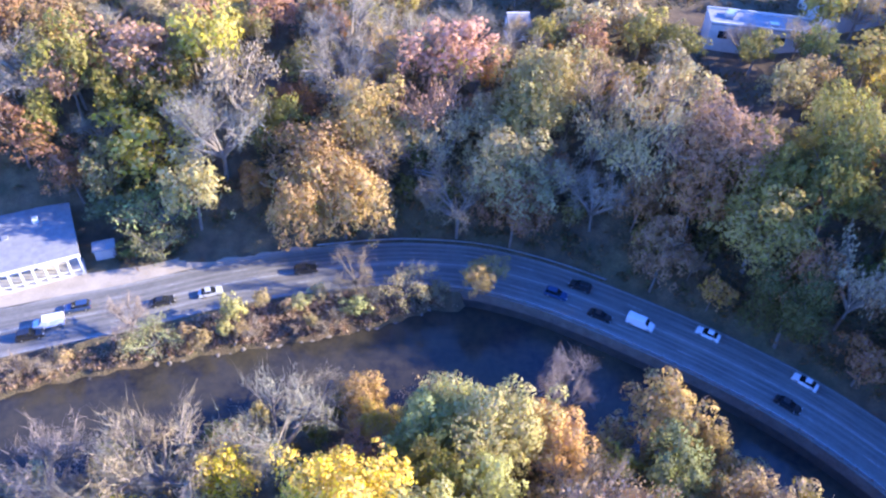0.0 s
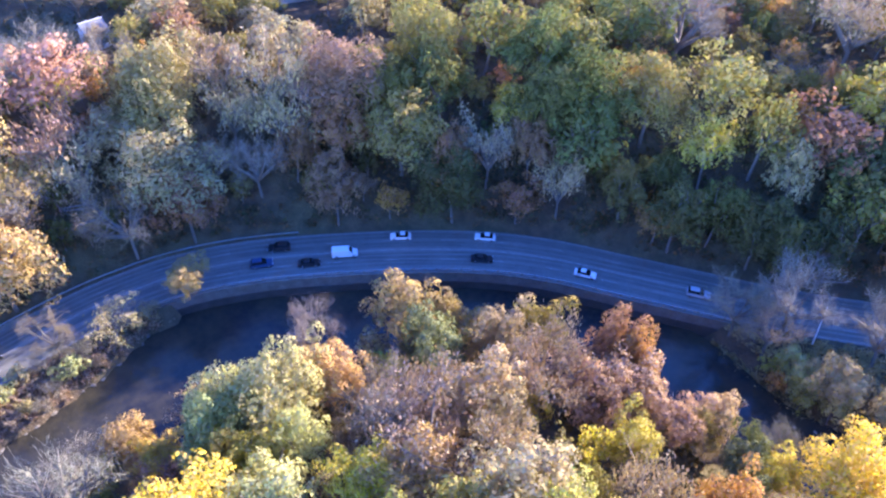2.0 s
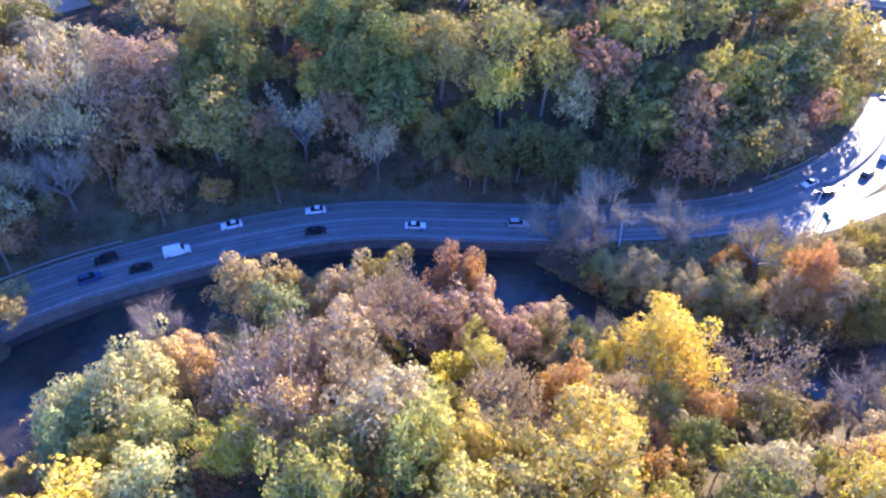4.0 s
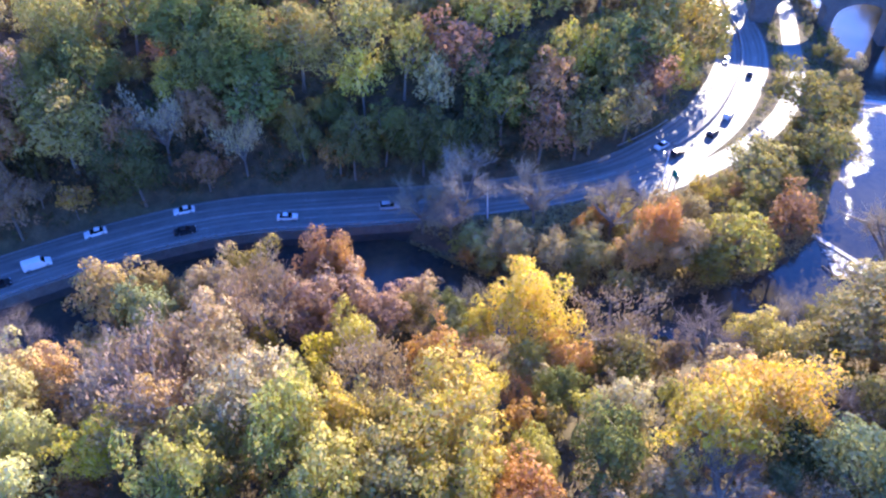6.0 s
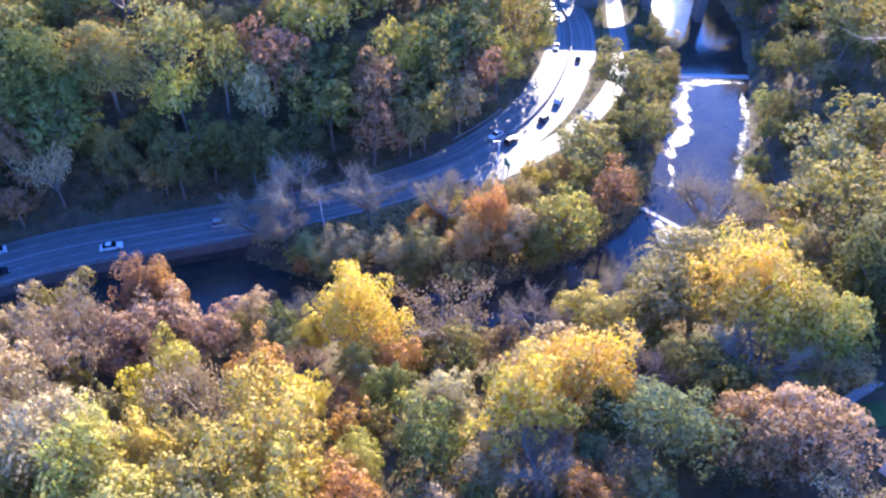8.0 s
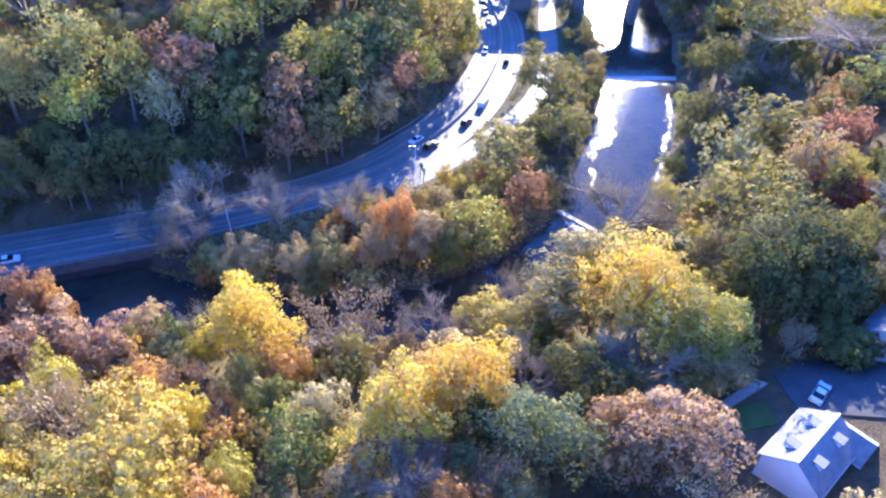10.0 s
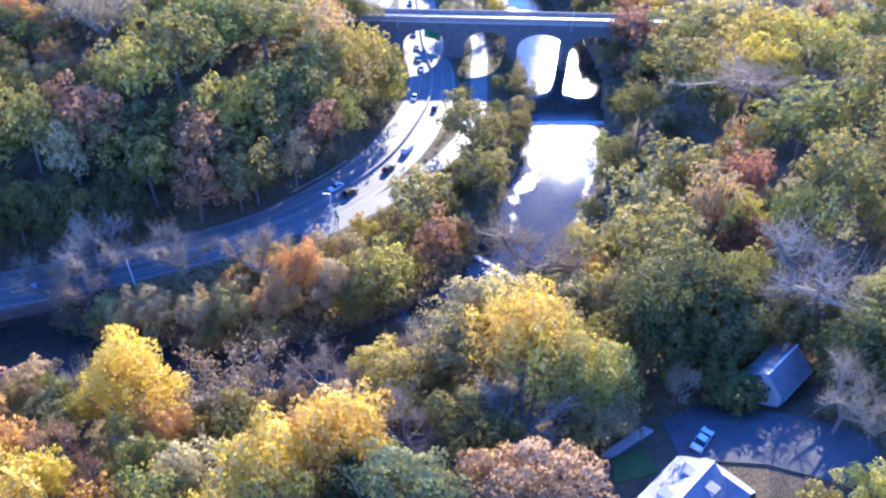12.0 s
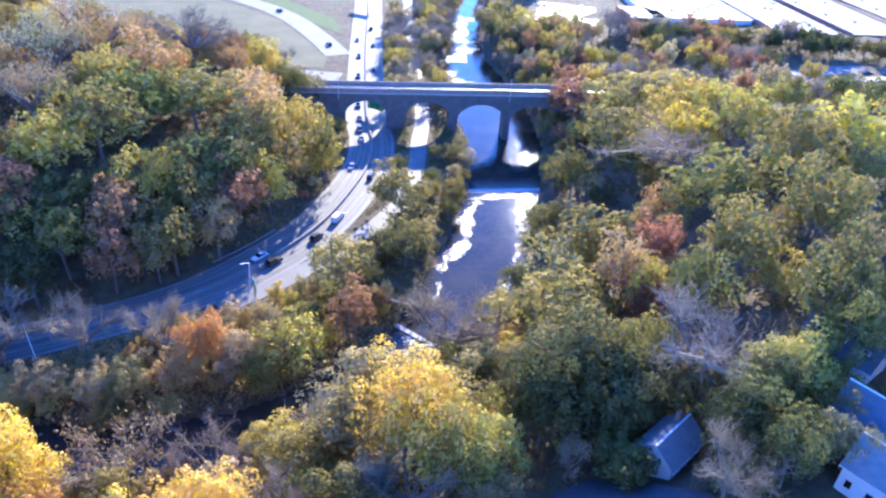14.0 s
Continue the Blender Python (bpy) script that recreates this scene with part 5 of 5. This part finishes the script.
PAINTS = {"white": car_paint("white_car_paint", (0.78, 0.78, 0.77)), "black": car_paint("black_car_paint", (0.018, 0.018, 0.02)), "silver": car_paint("silver_car_paint", (0.42, 0.43, 0.45)),
          "blue": car_paint("blue_car_paint", (0.03, 0.06, 0.14)), "red": car_paint("red_car_paint", (0.20, 0.02, 0.02))}
LIGHT_WHITE = surface("headlamp", (0.7, 0.7, 0.68), (0.8, 0.8, 0.78), 5, 20, 0.2)
LIGHT_RED = surface("tail_lamp", (0.25, 0.01, 0.01), (0.33, 0.02, 0.02), 5, 20, 0.25)
PROFILES = {  # side outline (x, z) of the body and of the glazed cabin; length, half width
    "sedan": ([(-2.35, 0.3), (-2.38, 0.72), (-2.2, 0.92), (-1.5, 0.98), (0.95, 0.96), (2.05, 0.8), (2.35, 0.62), (2.35, 0.3)], [(-1.75, 0.97), (-1.05, 1.42), (0.15, 1.45), (1.1, 0.95)], 0.91),
    "suv": ([(-2.4, 0.35), (-2.42, 0.95), (-2.3, 1.08), (0.95, 1.1), (2.1, 0.98), (2.35, 0.8), (2.35, 0.35)], [(-2.25, 1.08), (-1.95, 1.7), (0.1, 1.72), (1.05, 1.08)], 0.95),
    "van": ([(-2.75, 0.35), (-2.78, 1.9), (-2.6, 2.05), (0.9, 2.05), (1.6, 1.25), (2.6, 1.0), (2.75, 0.75), (2.75, 0.35)], [(0.95, 1.98), (1.0, 1.3), (1.62, 1.26), (1.05, 1.98)], 0.99),
    "truck": ([(-4.6, 0.8), (-4.6, 3.3), (2.3, 3.3), (2.3, 2.5), (3.6, 2.45), (4.2, 1.5), (4.3, 0.5), (-2.0, 0.5)], [(3.0, 2.4), (3.0, 1.6), (4.18, 1.55), (3.64, 2.42)], 1.22)}


def extrude(outline, y0, y1, taper=0.0):
    bm = bmesh.new()
    zs = [z for _, z in outline]
    lo, hi = min(zs), max(zs)
    rows = []
    for y, s in ((y0, 1), (y1, -1)):
        rows.append([bm.verts.new((x, y + s * taper * (z - lo) / (hi - lo), z)) for x, z in outline])
    k = len(outline)
    for i in range(k):
        bm.faces.new((rows[0][i], rows[0][(i + 1) % k], rows[1][(i + 1) % k], rows[1][i]))
    bm.faces.new(rows[0][::-1])
    bm.faces.new(rows[1])
    return bm


def build_car(kind, colour):
    body, cabin, hw_ = PROFILES[kind]
    words = {"sedan": "sedan", "suv": "estate car", "van": "panel van", "truck": "box truck"}[kind]
    c = root({"sedan": "car", "suv": "car", "van": "van", "truck": "truck"}[kind], Matrix.Identity(4), colour + " " + words + " driving on the asphalt road", "truck" if kind == "truck" else "van" if kind == "van" else "car", "traffic on the parkway")
    bm = extrude(body, -hw_, hw_, 0.06)
    bmesh.ops.bevel(bm, geom=[e for e in bm.edges if e.calc_face_angle(0) > 0.6], offset=0.06, segments=2, affect="EDGES")
    part("body", bm, PAINTS[colour], c)
    part("cabin_glass", extrude(cabin, -hw_ + 0.08, hw_ - 0.08, 0.16), DARK_GLASS, c, "dark tinted windows")
    if kind in ("sedan", "suv"):
        xs = [x for x, _ in cabin]
        top = max(z for _, z in cabin)
        part("roof", a_box(cabin[1][0] + 0.05, cabin[2][0] - 0.02, -hw_ + 0.25, hw_ - 0.25, top - 0.02, top + 0.035, bevel=0.02), PAINTS[colour], c)
    end = max(x for x, _ in body)
    back = min(x for x, _ in body)
    zl = 0.68 if kind == "sedan" else 0.85
    for s in (-1, 1):
        part("headlight", a_box(end - 0.12, end + 0.012, s * hw_ * 0.72 - 0.16, s * hw_ * 0.72 + 0.16, zl - 0.12, zl + 0.03), LIGHT_WHITE, c)
        part("tail_light", a_box(back - 0.012, back + 0.1, s * hw_ * 0.74 - 0.14, s * hw_ * 0.74 + 0.14, zl - 0.05, zl + 0.12), LIGHT_RED, c)
    rad = 0.33 if kind in ("sedan", "suv") else 0.38 if kind == "van" else 0.48
    for x in (back + 0.95, end - 0.9):
        for s in (-1, 1):
            w = part("wheel", rod(bmesh.new(), (x, s * (hw_ - 0.22), rad), (x, s * (hw_ + 0.01), rad), rad, rad, 12), RUBBER, c)
            part("rim", rod(bmesh.new(), (x, s * (hw_ + 0.0), rad), (x, s * (hw_ + 0.025), rad), rad * 0.6, rad * 0.55, 8), STEEL, w)
    return c


CARS = {}


def drive(kind, colour, x, y, way=1, line=None, z=None):
    """A vehicle on the road, headed along it (way 1) or against it."""
    line = rc if line is None else line
    i = int(np.argmin(np.hypot(line[:, 0] - x, line[:, 1] - y)))
    d = line[min(i + 1, len(line) - 1)] - line[max(i - 1, 0)]
    turn = math.degrees(math.atan2(d[1], d[0])) + (0 if way > 0 else 180)
    m = pose(x, y, ROADZ + 0.014 if z is None else z, 0, 0, turn)
    if (kind, colour) not in CARS:
        CARS[kind, colour] = build_car(kind, colour)
        CARS[kind, colour].matrix_world = m
        return CARS[kind, colour]
    return copy_thing(CARS[kind, colour], m)


# traffic: on the sunlit western stretch, round the bend, and past the ramp
drive("suv", "black", -24.3, 105.6, 1), drive("sedan", "black", -51.0, 95.0, 1), drive("suv", "blue", -66.6, 92.6, -1)
drive("van", "white", -70.3, 88.3, -1), drive("suv", "black", -72.5, 85.2, 1), drive("sedan", "silver", -42.3, 98.0, 1)
drive("van", "white", 44.2, 93.6, 1), drive("sedan", "white", 57.4, 91.4, -1), drive("sedan", "white", 72.8, 80.2, -1), drive("sedan", "white", 82.6, 58.4, 1)
drive("suv", "black", 33.5, 103.6, -1), drive("suv", "blue", 28.1, 101.0, 1), drive("sedan", "black", 36.4, 95.4, 1), drive("sedan", "black", 67.6, 75.0, 1)
drive("suv", "silver", 97.6, 40.2, 1)
drive("sedan", "white", 156.2, -9.2, -1), drive("suv", "black", 154.9, -13.8, 1), drive("suv", "black", 170.0, -19.9, 1), drive("van", "white", 182.1, -21.9, 1)
drive("sedan", "silver", 216.7, -14.6, -1), drive("suv", "black", 211.9, -22.9, 1), drive("sedan", "silver", 240.4, -10.5, -1), drive("suv", "black", 248.2, -7.2, -1)
drive("sedan", "black", 258.9, -3.8, -1), drive("suv", "black", 272.4, 1.2, -1), drive("sedan", "black", 318.8, 8.8, 1), drive("suv", "black", 307.6, 12.5, -1)
drive("suv", "black", 336.0, 21.6, -1), drive("sedan", "blue", 356.5, 20.8, 1), drive("suv", "black", 387.1, 31.2, 1), drive("sedan", "black", 362.8, 31.2, -1)


# ---- houses ----
def gable_house(name, x, y, turn, lx, ly, wall, rise, roofing, walls, label, dormers=0, chimney=False, over=0.45, base=None, windows=4):
    """A pitched-roof house, ridge along its x."""
    z = float(land(x, y)) if base is None else base
    h = root(name, pose(x, y, z, 0, 0, turn), label, "house")
    a, b = lx / 2, ly / 2
    bm = bmesh.new()
    vs = [bm.verts.new(v) for v in ((-a, -b, -2), (a, -b, -2), (a, b, -2), (-a, b, -2), (-a, -b, wall), (a, -b, wall), (a, b, wall), (-a, b, wall), (-a, 0, wall + rise), (a, 0, wall + rise))]
    for f in ((0, 1, 5, 4), (2, 3, 7, 6), (1, 2, 6, 9, 5), (3, 0, 4, 8, 7), (4, 5, 9, 8), (6, 7, 8, 9)):
        bm.faces.new([vs[i] for i in f])
    part("wall", bm, walls, h)
    s = rise / b
    for side in (-1, 1):
        bm = bmesh.new()
        q = []
        for t in (0.06, 0.22):
            q += [bm.verts.new(v) for v in ((-a - over, side * (b + over), wall - over * s + t), (a + over, side * (b + over), wall - over * s + t), (a + over, 0, wall + rise + t), (-a - over, 0, wall + rise + t))]
        for f in ((0, 1, 2, 3), (4, 5, 6, 7), (0, 1, 5, 4), (1, 2, 6, 5), (2, 3, 7, 6), (3, 0, 4, 7)):
            bm.faces.new([q[i] for i in f])
        part("roof", bm, roofing, h)
        part("gutter", a_box(-a - over, a + over, side * (b + over) - 0.07, side * (b + over) + 0.07, wall - over * s - 0.05, wall - over * s + 0.1), WHITE, h, "white gutter")
        for i in range(windows):
            wx = -a + lx * (i + 0.5) / windows
            w = part("window", a_box(wx - 0.5, wx + 0.5, side * (b + 0.03) - 0.05, side * (b + 0.03) + 0.05, 1.0, 2.4), WHITE, h, "white framed window")
            part("pane", a_box(wx - 0.42, wx + 0.42, side * (b + 0.09) - 0.02, side * (b + 0.09) + 0.02, 1.08, 2.32), DARK_GLASS, w)
        for i in range(dormers):
            dx = -a + lx * (i + 0.5) / dormers
            yy = b * 0.62
            zz = wall + rise * 0.38
            d = part("dormer", a_box(dx - 0.65, dx + 0.65, min(side * yy, side * 0.3), max(side * yy, side * 0.3), zz - 0.4, zz + 1.15), WHITE, h, "white roof dormer")
            part("dormer_roof", a_box(dx - 0.8, dx + 0.8, min(side * (yy + 0.2), side * 0.2), max(side * (yy + 0.2), side * 0.2), zz + 1.154, zz + 1.3), roofing, d)
            part("dormer_pane", a_box(dx - 0.4, dx + 0.4, side * (yy + 0.03) - 0.02, side * (yy + 0.03) + 0.02, zz + 0.1, zz + 0.95), DARK_GLASS, d)
    part("ridge_cap", a_box(-a - over, a + over, -0.14, 0.14, wall + rise + 0.16, wall + rise + 0.28), WHITE, h, "pale ridge cap")
    if chimney:
        part("chimney", a_box(a * 0.55, a * 0.55 + 0.9, 0.5, 1.3, wall + rise * 0.4, wall + rise + 1.2), BRICK, h, "brick chimney")
    return h


gable_house("house", 92.6, -107.7, -34, 9.0, 6.2, 4.6, 2.6, ROOF_GREY, SIDING, "grey shingled house with pale siding among trees", 0, True, base=23.0)
gable_house("house", 65.4, -92.8, -33, 11.0, 8.0, 4.0, 2.9, ROOF_GREY, WHITE, "pale grey roofed house with dormers beside a drive", 2, False, base=22.6)
gable_house("house_wing", 69.6, -98.0, 57, 6.5, 5.0, 3.4, 2.0, ROOF_GREY, WHITE, "pale grey roofed wing of the house by the drive", 0, False, base=22.6, windows=2)
gable_house("house", 113.1, -135.0, 50, 11.5, 7.5, 4.6, 3.4, ROOF_BLUE, WHITE, "blue slate roofed house with white dormers", 3, True)
gable_house("house", 94.4, -135.7, 50, 12.0, 9.0, 4.4, 3.2, ROOF_BLUE, WHITE, "dark slate roofed white house on the hillside", 0, False)
gable_house("house", 85.0, -135.0, 50, 11.0, 8.0, 4.4, 3.0, ROOF_GREY, WHITE, "white house with grey shingle roof", 0, False)
gable_house("house", 21.5, 167.0, 10, 5.0, 4.5, 4.2, 1.8, ROOF_GREY, WHITE, "small white house on the wooded hilltop", 0, False)


# yard and drive by the houses
def patch(name, outline, lift, material, label):
    """A thin slab draped on the ground."""
    c = np.mean(outline, axis=0)
    rings = [np.array(outline) * (1 - t) + c * t for t in (0, 0.25, 0.5, 0.75)]
    dense = []
    for ring in rings:
        r = []
        for p, q in zip(ring, np.roll(ring, -1, axis=0)):
            r += [p + (q - p) * i / 6 for i in range(6)]
        dense.append(r)
    k = len(dense[0])
    V = [(*p, float(land(*p)) + lift) for r in dense for p in r] + [(*c, float(land(*c)) + lift)]
    V += [(*p, float(land(*p)) - 0.4) for p in dense[0]]
    F = []
    for j in range(3):
        for i in range(k):
            F.append((j * k + i, j * k + (i + 1) % k, (j + 1) * k + (i + 1) % k, (j + 1) * k + i))
    F += [(3 * k + i, 3 * k + (i + 1) % k, 4 * k) for i in range(k)]
    F += [(i, (i + 1) % k, 4 * k + 1 + (i + 1) % k, 4 * k + 1 + i) for i in range(k)]
    return tagged(new(name, mesh_of(name, V, F, material)), label, name.replace("_", " "), kind="structure")


# the drive's asphalt colour is darkened to stand for tree shade
patch("driveway", [(75, -93), (84, -91), (88, -96), (86, -106), (80, -118), (70, -119), (74, -104), (74, -97)], 0.25, surface("shade_darkened_asphalt", (0.06, 0.06, 0.062), (0.11, 0.11, 0.11), 0.2, 2, 0.85, 0.01, 0, 0.2), "asphalt driveway between the houses, colour darkened for shade")
patch("lawn", [(69.5, -84.5), (75, -84), (76.5, -89), (71.5, -90)], 0.22, LAWN, "small bright green back lawn")
patch("patio", [(75.2, -82.5), (82, -88.5), (80.8, -90), (74.5, -84)], 0.5, CONCRETE, "pale concrete terrace edge beside the lawn")
drive("sedan", "white", 78.0, -96.2, 1, np.array([(70.0, -92.0), (78.0, -96.2), (88.0, -101.0)]), float(land(78.0, -96.2)) + 0.27)["label"] = "white sedan parked on the drive between houses"


# ---- roadside building, west ----
shop = root("roadside_building", pose(-81.3, 107.4, 4.0, 0, 0, 27), "low roadside building with grey flat roof and white porch posts", "building")
part("wall", a_box(-8.5, 8.5, -5.2, 9, -0.3, 4.6), SIDING, shop)
part("roof", a_box(-9, 9, -9.6, 9.5, 4.604, 5.0, bevel=0.08), ROOF_GREY, shop, "grey weathered flat roof")
part("roof_edge", a_box(-9.1, 9.1, -9.75, -9.604, 4.45, 5.1), WHITE, shop, "white roof edge")
part("porch_slab", a_box(-9, 9, -10, -5.204, -0.2, 0.15), CONCRETE, shop)
for i in range(9):
    px_ = -8.6 + i * 2.15
    part("porch_post", a_box(px_ - 0.16, px_ + 0.16, -9.5, -9.2, 0.154, 4.6), WHITE, shop, "white porch post")
part("porch_rail", a_box(-8.4, 8.4, -9.42, -9.32, 0.9, 1.05), WHITE, shop)
part("roof_vent", a_box(1.5, 2.6, 4.0, 5.2, 5.004, 5.9, bevel=0.05), WHITE, shop, "white roof vent")
part("roof_hatch", a_box(-4.5, -3.3, 0.5, 1.8, 5.004, 5.35, bevel=0.05), STEEL, shop)
for i in range(4):
    part("window", a_box(-6.6 + i * 4, -4.4 + i * 4, -5.26, -5.204, 1.0, 3.0), DARK_GLASS, shop)
shed = root("shed", pose(-66.8, 108.5, 4.0, 0, 0, 22), "small grey shed with a pale roof", "shed")
part("wall", a_box(-2, 2, -1.4, 1.4, -0.2, 2.4), SIDING, shed)
part("roof", a_box(-2.25, 2.25, -1.7, 1.7, 2.404, 2.6, bevel=0.04), ROOF_PALE, shed)
patch("parking_apron", [(-98, 84.5), (-66, 98.2), (-48, 104.6), (-44, 107.5), (-60, 105), (-70, 102), (-90, 95.5), (-100, 92)], 0.14, DUST, "dusty pale parking apron beside the road")


# ---- flat-roofed buildings on the hilltop and beyond the viaduct ----
def flat_building(name, x, y, turn, lx, ly, h, roofing, walls, label, units=0, skylights=0, base=None):
    z = float(land(x, y)) if base is None else base
    b = root(name, pose(x, y, z, 0, 0, turn), label, "building")
    part("wall", a_box(-lx / 2, lx / 2, -ly / 2, ly / 2, -3, h), walls, b)
    part("roof", a_box(-lx / 2 - 0.2, lx / 2 + 0.2, -ly / 2 - 0.2, ly / 2 + 0.2, h + 0.004, h + 0.35, bevel=0.05), roofing, b)
    for s in (-1, 1):
        part("parapet", a_box(-lx / 2 - 0.2, lx / 2 + 0.2, s * ly / 2 - 0.2, s * ly / 2 + 0.2, h + 0.354, h + 0.8), walls, b)
        k = max(3, int(lx / 6))
        for i in range(k):
            wx = -lx / 2 + lx * (i + 0.5) / k
            part("window", a_box(wx - 1.2, wx + 1.2, s * (ly / 2 + 0.04) - 0.03, s * (ly / 2 + 0.04) + 0.03, h * 0.4, h * 0.75), DARK_GLASS, b)
    for i in range(units):
        ux, uy = rng.uniform(-lx * 0.42, lx * 0.42), rng.uniform(-ly * 0.4, ly * 0.4)
        part("roof_unit", a_box(ux - 1, ux + 1, uy - 0.8, uy + 0.8, h + 0.354, h + 1.5, bevel=0.06), STEEL, b, "grey rooftop air unit")
    for i in range(skylights):
        sx = -lx / 2 + lx * (i + 0.5) / skylights
        part("roof_seam", a_box(sx - 0.15, sx + 0.15, -ly / 2 + 0.3, ly / 2 - 0.3, h + 0.354, h + 0.5), STEEL, b)
    return b


WHITE_ROOF = surface("white_membrane_roof", (0.42, 0.42, 0.41), (0.55, 0.55, 0.54), 0.12, 1.2, 0.7)
TAN_ROOF = surface("tan_metal_roof", (0.36, 0.31, 0.26), (0.47, 0.40, 0.34), 0.15, 1.5, 0.55)
flat_building("long_building", 82.5, 165.5, -9, 27, 9, 5.5, ROOF_GREY, SIDING, "long grey flat-roofed building on the hilltop", 3)
flat_building("long_building", 116, 181, 10, 30, 16, 5.0, ROOF_GREY, SIDING, "pale flat-roofed building on the hilltop", 2)
flat_building("warehouse", 486, -138, 17, 76, 60, 8, WHITE_ROOF, WHITE, "large white flat-roofed warehouse", 14, 6, 5)
flat_building("warehouse", 452, -114, 17, 26, 22, 8, WHITE_ROOF, BRICK, "white-roofed wing of the warehouse", 3, 0, 5)
flat_building("warehouse", 484, -190, 17, 100, 36, 9, WHITE_ROOF, BRICK, "white-roofed warehouse with brick walls", 8, 10, 5)
flat_building("warehouse", 497, -231, 17, 100, 36, 9, TAN_ROOF, BRICK, "tan-roofed warehouse with long seams", 4, 14, 5)
flat_building("warehouse", 512, -273, 17, 100, 36, 9, TAN_ROOF, BRICK, "tan-roofed warehouse with long seams", 4, 14, 5)
patch("parking_lot", [(405, -48), (470, -40), (480, -86), (415, -92)], 0.12, ASPHALT, "asphalt parking lot beyond the river")
patch("side_street", [(352, -165), (372, -160), (400, -270), (372, -275)], 0.12, ASPHALT, "asphalt street in front of the warehouses")
lot = np.array([(400.0, -60.0), (440.0, -55.0), (480.0, -50.0)])
for i in range(26):
    x, y = 414 + (i % 9) * 6.6, -54 - (i // 9) * 12 + rng.uniform(-1, 1)
    c = drive(("sedan", "suv")[rng.integers(2)], ("white", "black", "silver", "blue", "red")[rng.integers(5)], x, y, 1, lot, float(land(x, y)) + 0.15)
    c["label"] = c["label"].replace("driving on the asphalt road", "parked in rows on the lot")
    c.rotation_euler[2] += 1.57
for i in range(9):
    x, y = 366 + i * 2.3, -180 - i * 9.5
    c = drive(("sedan", "suv")[rng.integers(2)], ("white", "black", "silver", "blue")[rng.integers(4)], x, y, 1, np.array([(360.0, -160.0), (386.0, -270.0)]), float(land(x, y)) + 0.15)
    c["label"] = c["label"].replace("driving on the asphalt road", "parked along the street")

# slip roads and grass beyond the viaduct
PALE_ROAD = surface("pale_concrete_road", (0.24, 0.23, 0.20), (0.33, 0.32, 0.28), 0.12, 1.6, 0.85, 0.01, 0, 0.2)
LOOP = [(336, 32), (352, 44), (368, 57), (388, 75), (408, 99), (432, 140), (470, 200)]
lc = smooth_line(LOOP, 4)
tagged(new("slip_road", ribbon("slip_road", offset(lc, 6.5), offset(lc, -6.5), ROADZ + 0.012, PALE_ROAD)), "pale concrete slip road curving off the parkway", "road", kind="structure")
LOW = [(303, 20), (301, 45), (309, 75), (330, 120), (360, 180)]
lw = smooth_line(LOW, 4)
tagged(new("service_road", ribbon("service_road", offset(lw, 8.0), offset(lw, -8.0), ROADZ + 0.02, PALE_ROAD)), "pale concrete service road behind the viaduct", "road", kind="structure")
drive("truck", "black", 300.5, 43, 1, lw, ROADZ + 0.024)
drive("suv", "black", 404, 92, 1, lc, ROADZ + 0.016), drive("suv", "black", 350, 42, 1, lc, ROADZ + 0.016)
patch("lawn", [(314, 32), (330, 36), (350, 52), (384, 82), (402, 110), (428, 160), (385, 200), (345, 140), (322, 85), (310, 50)], 0.1, surface("dry_grass", (0.09, 0.095, 0.04), (0.17, 0.15, 0.075), 0.05, 2, 0.95, 0.03), "dry mown grass inside the slip road loop")
patch("lawn", [(372, 44), (400, 56), (440, 110), (425, 112), (396, 76)], 0.1, LAWN, "green grass wedge between the roads")
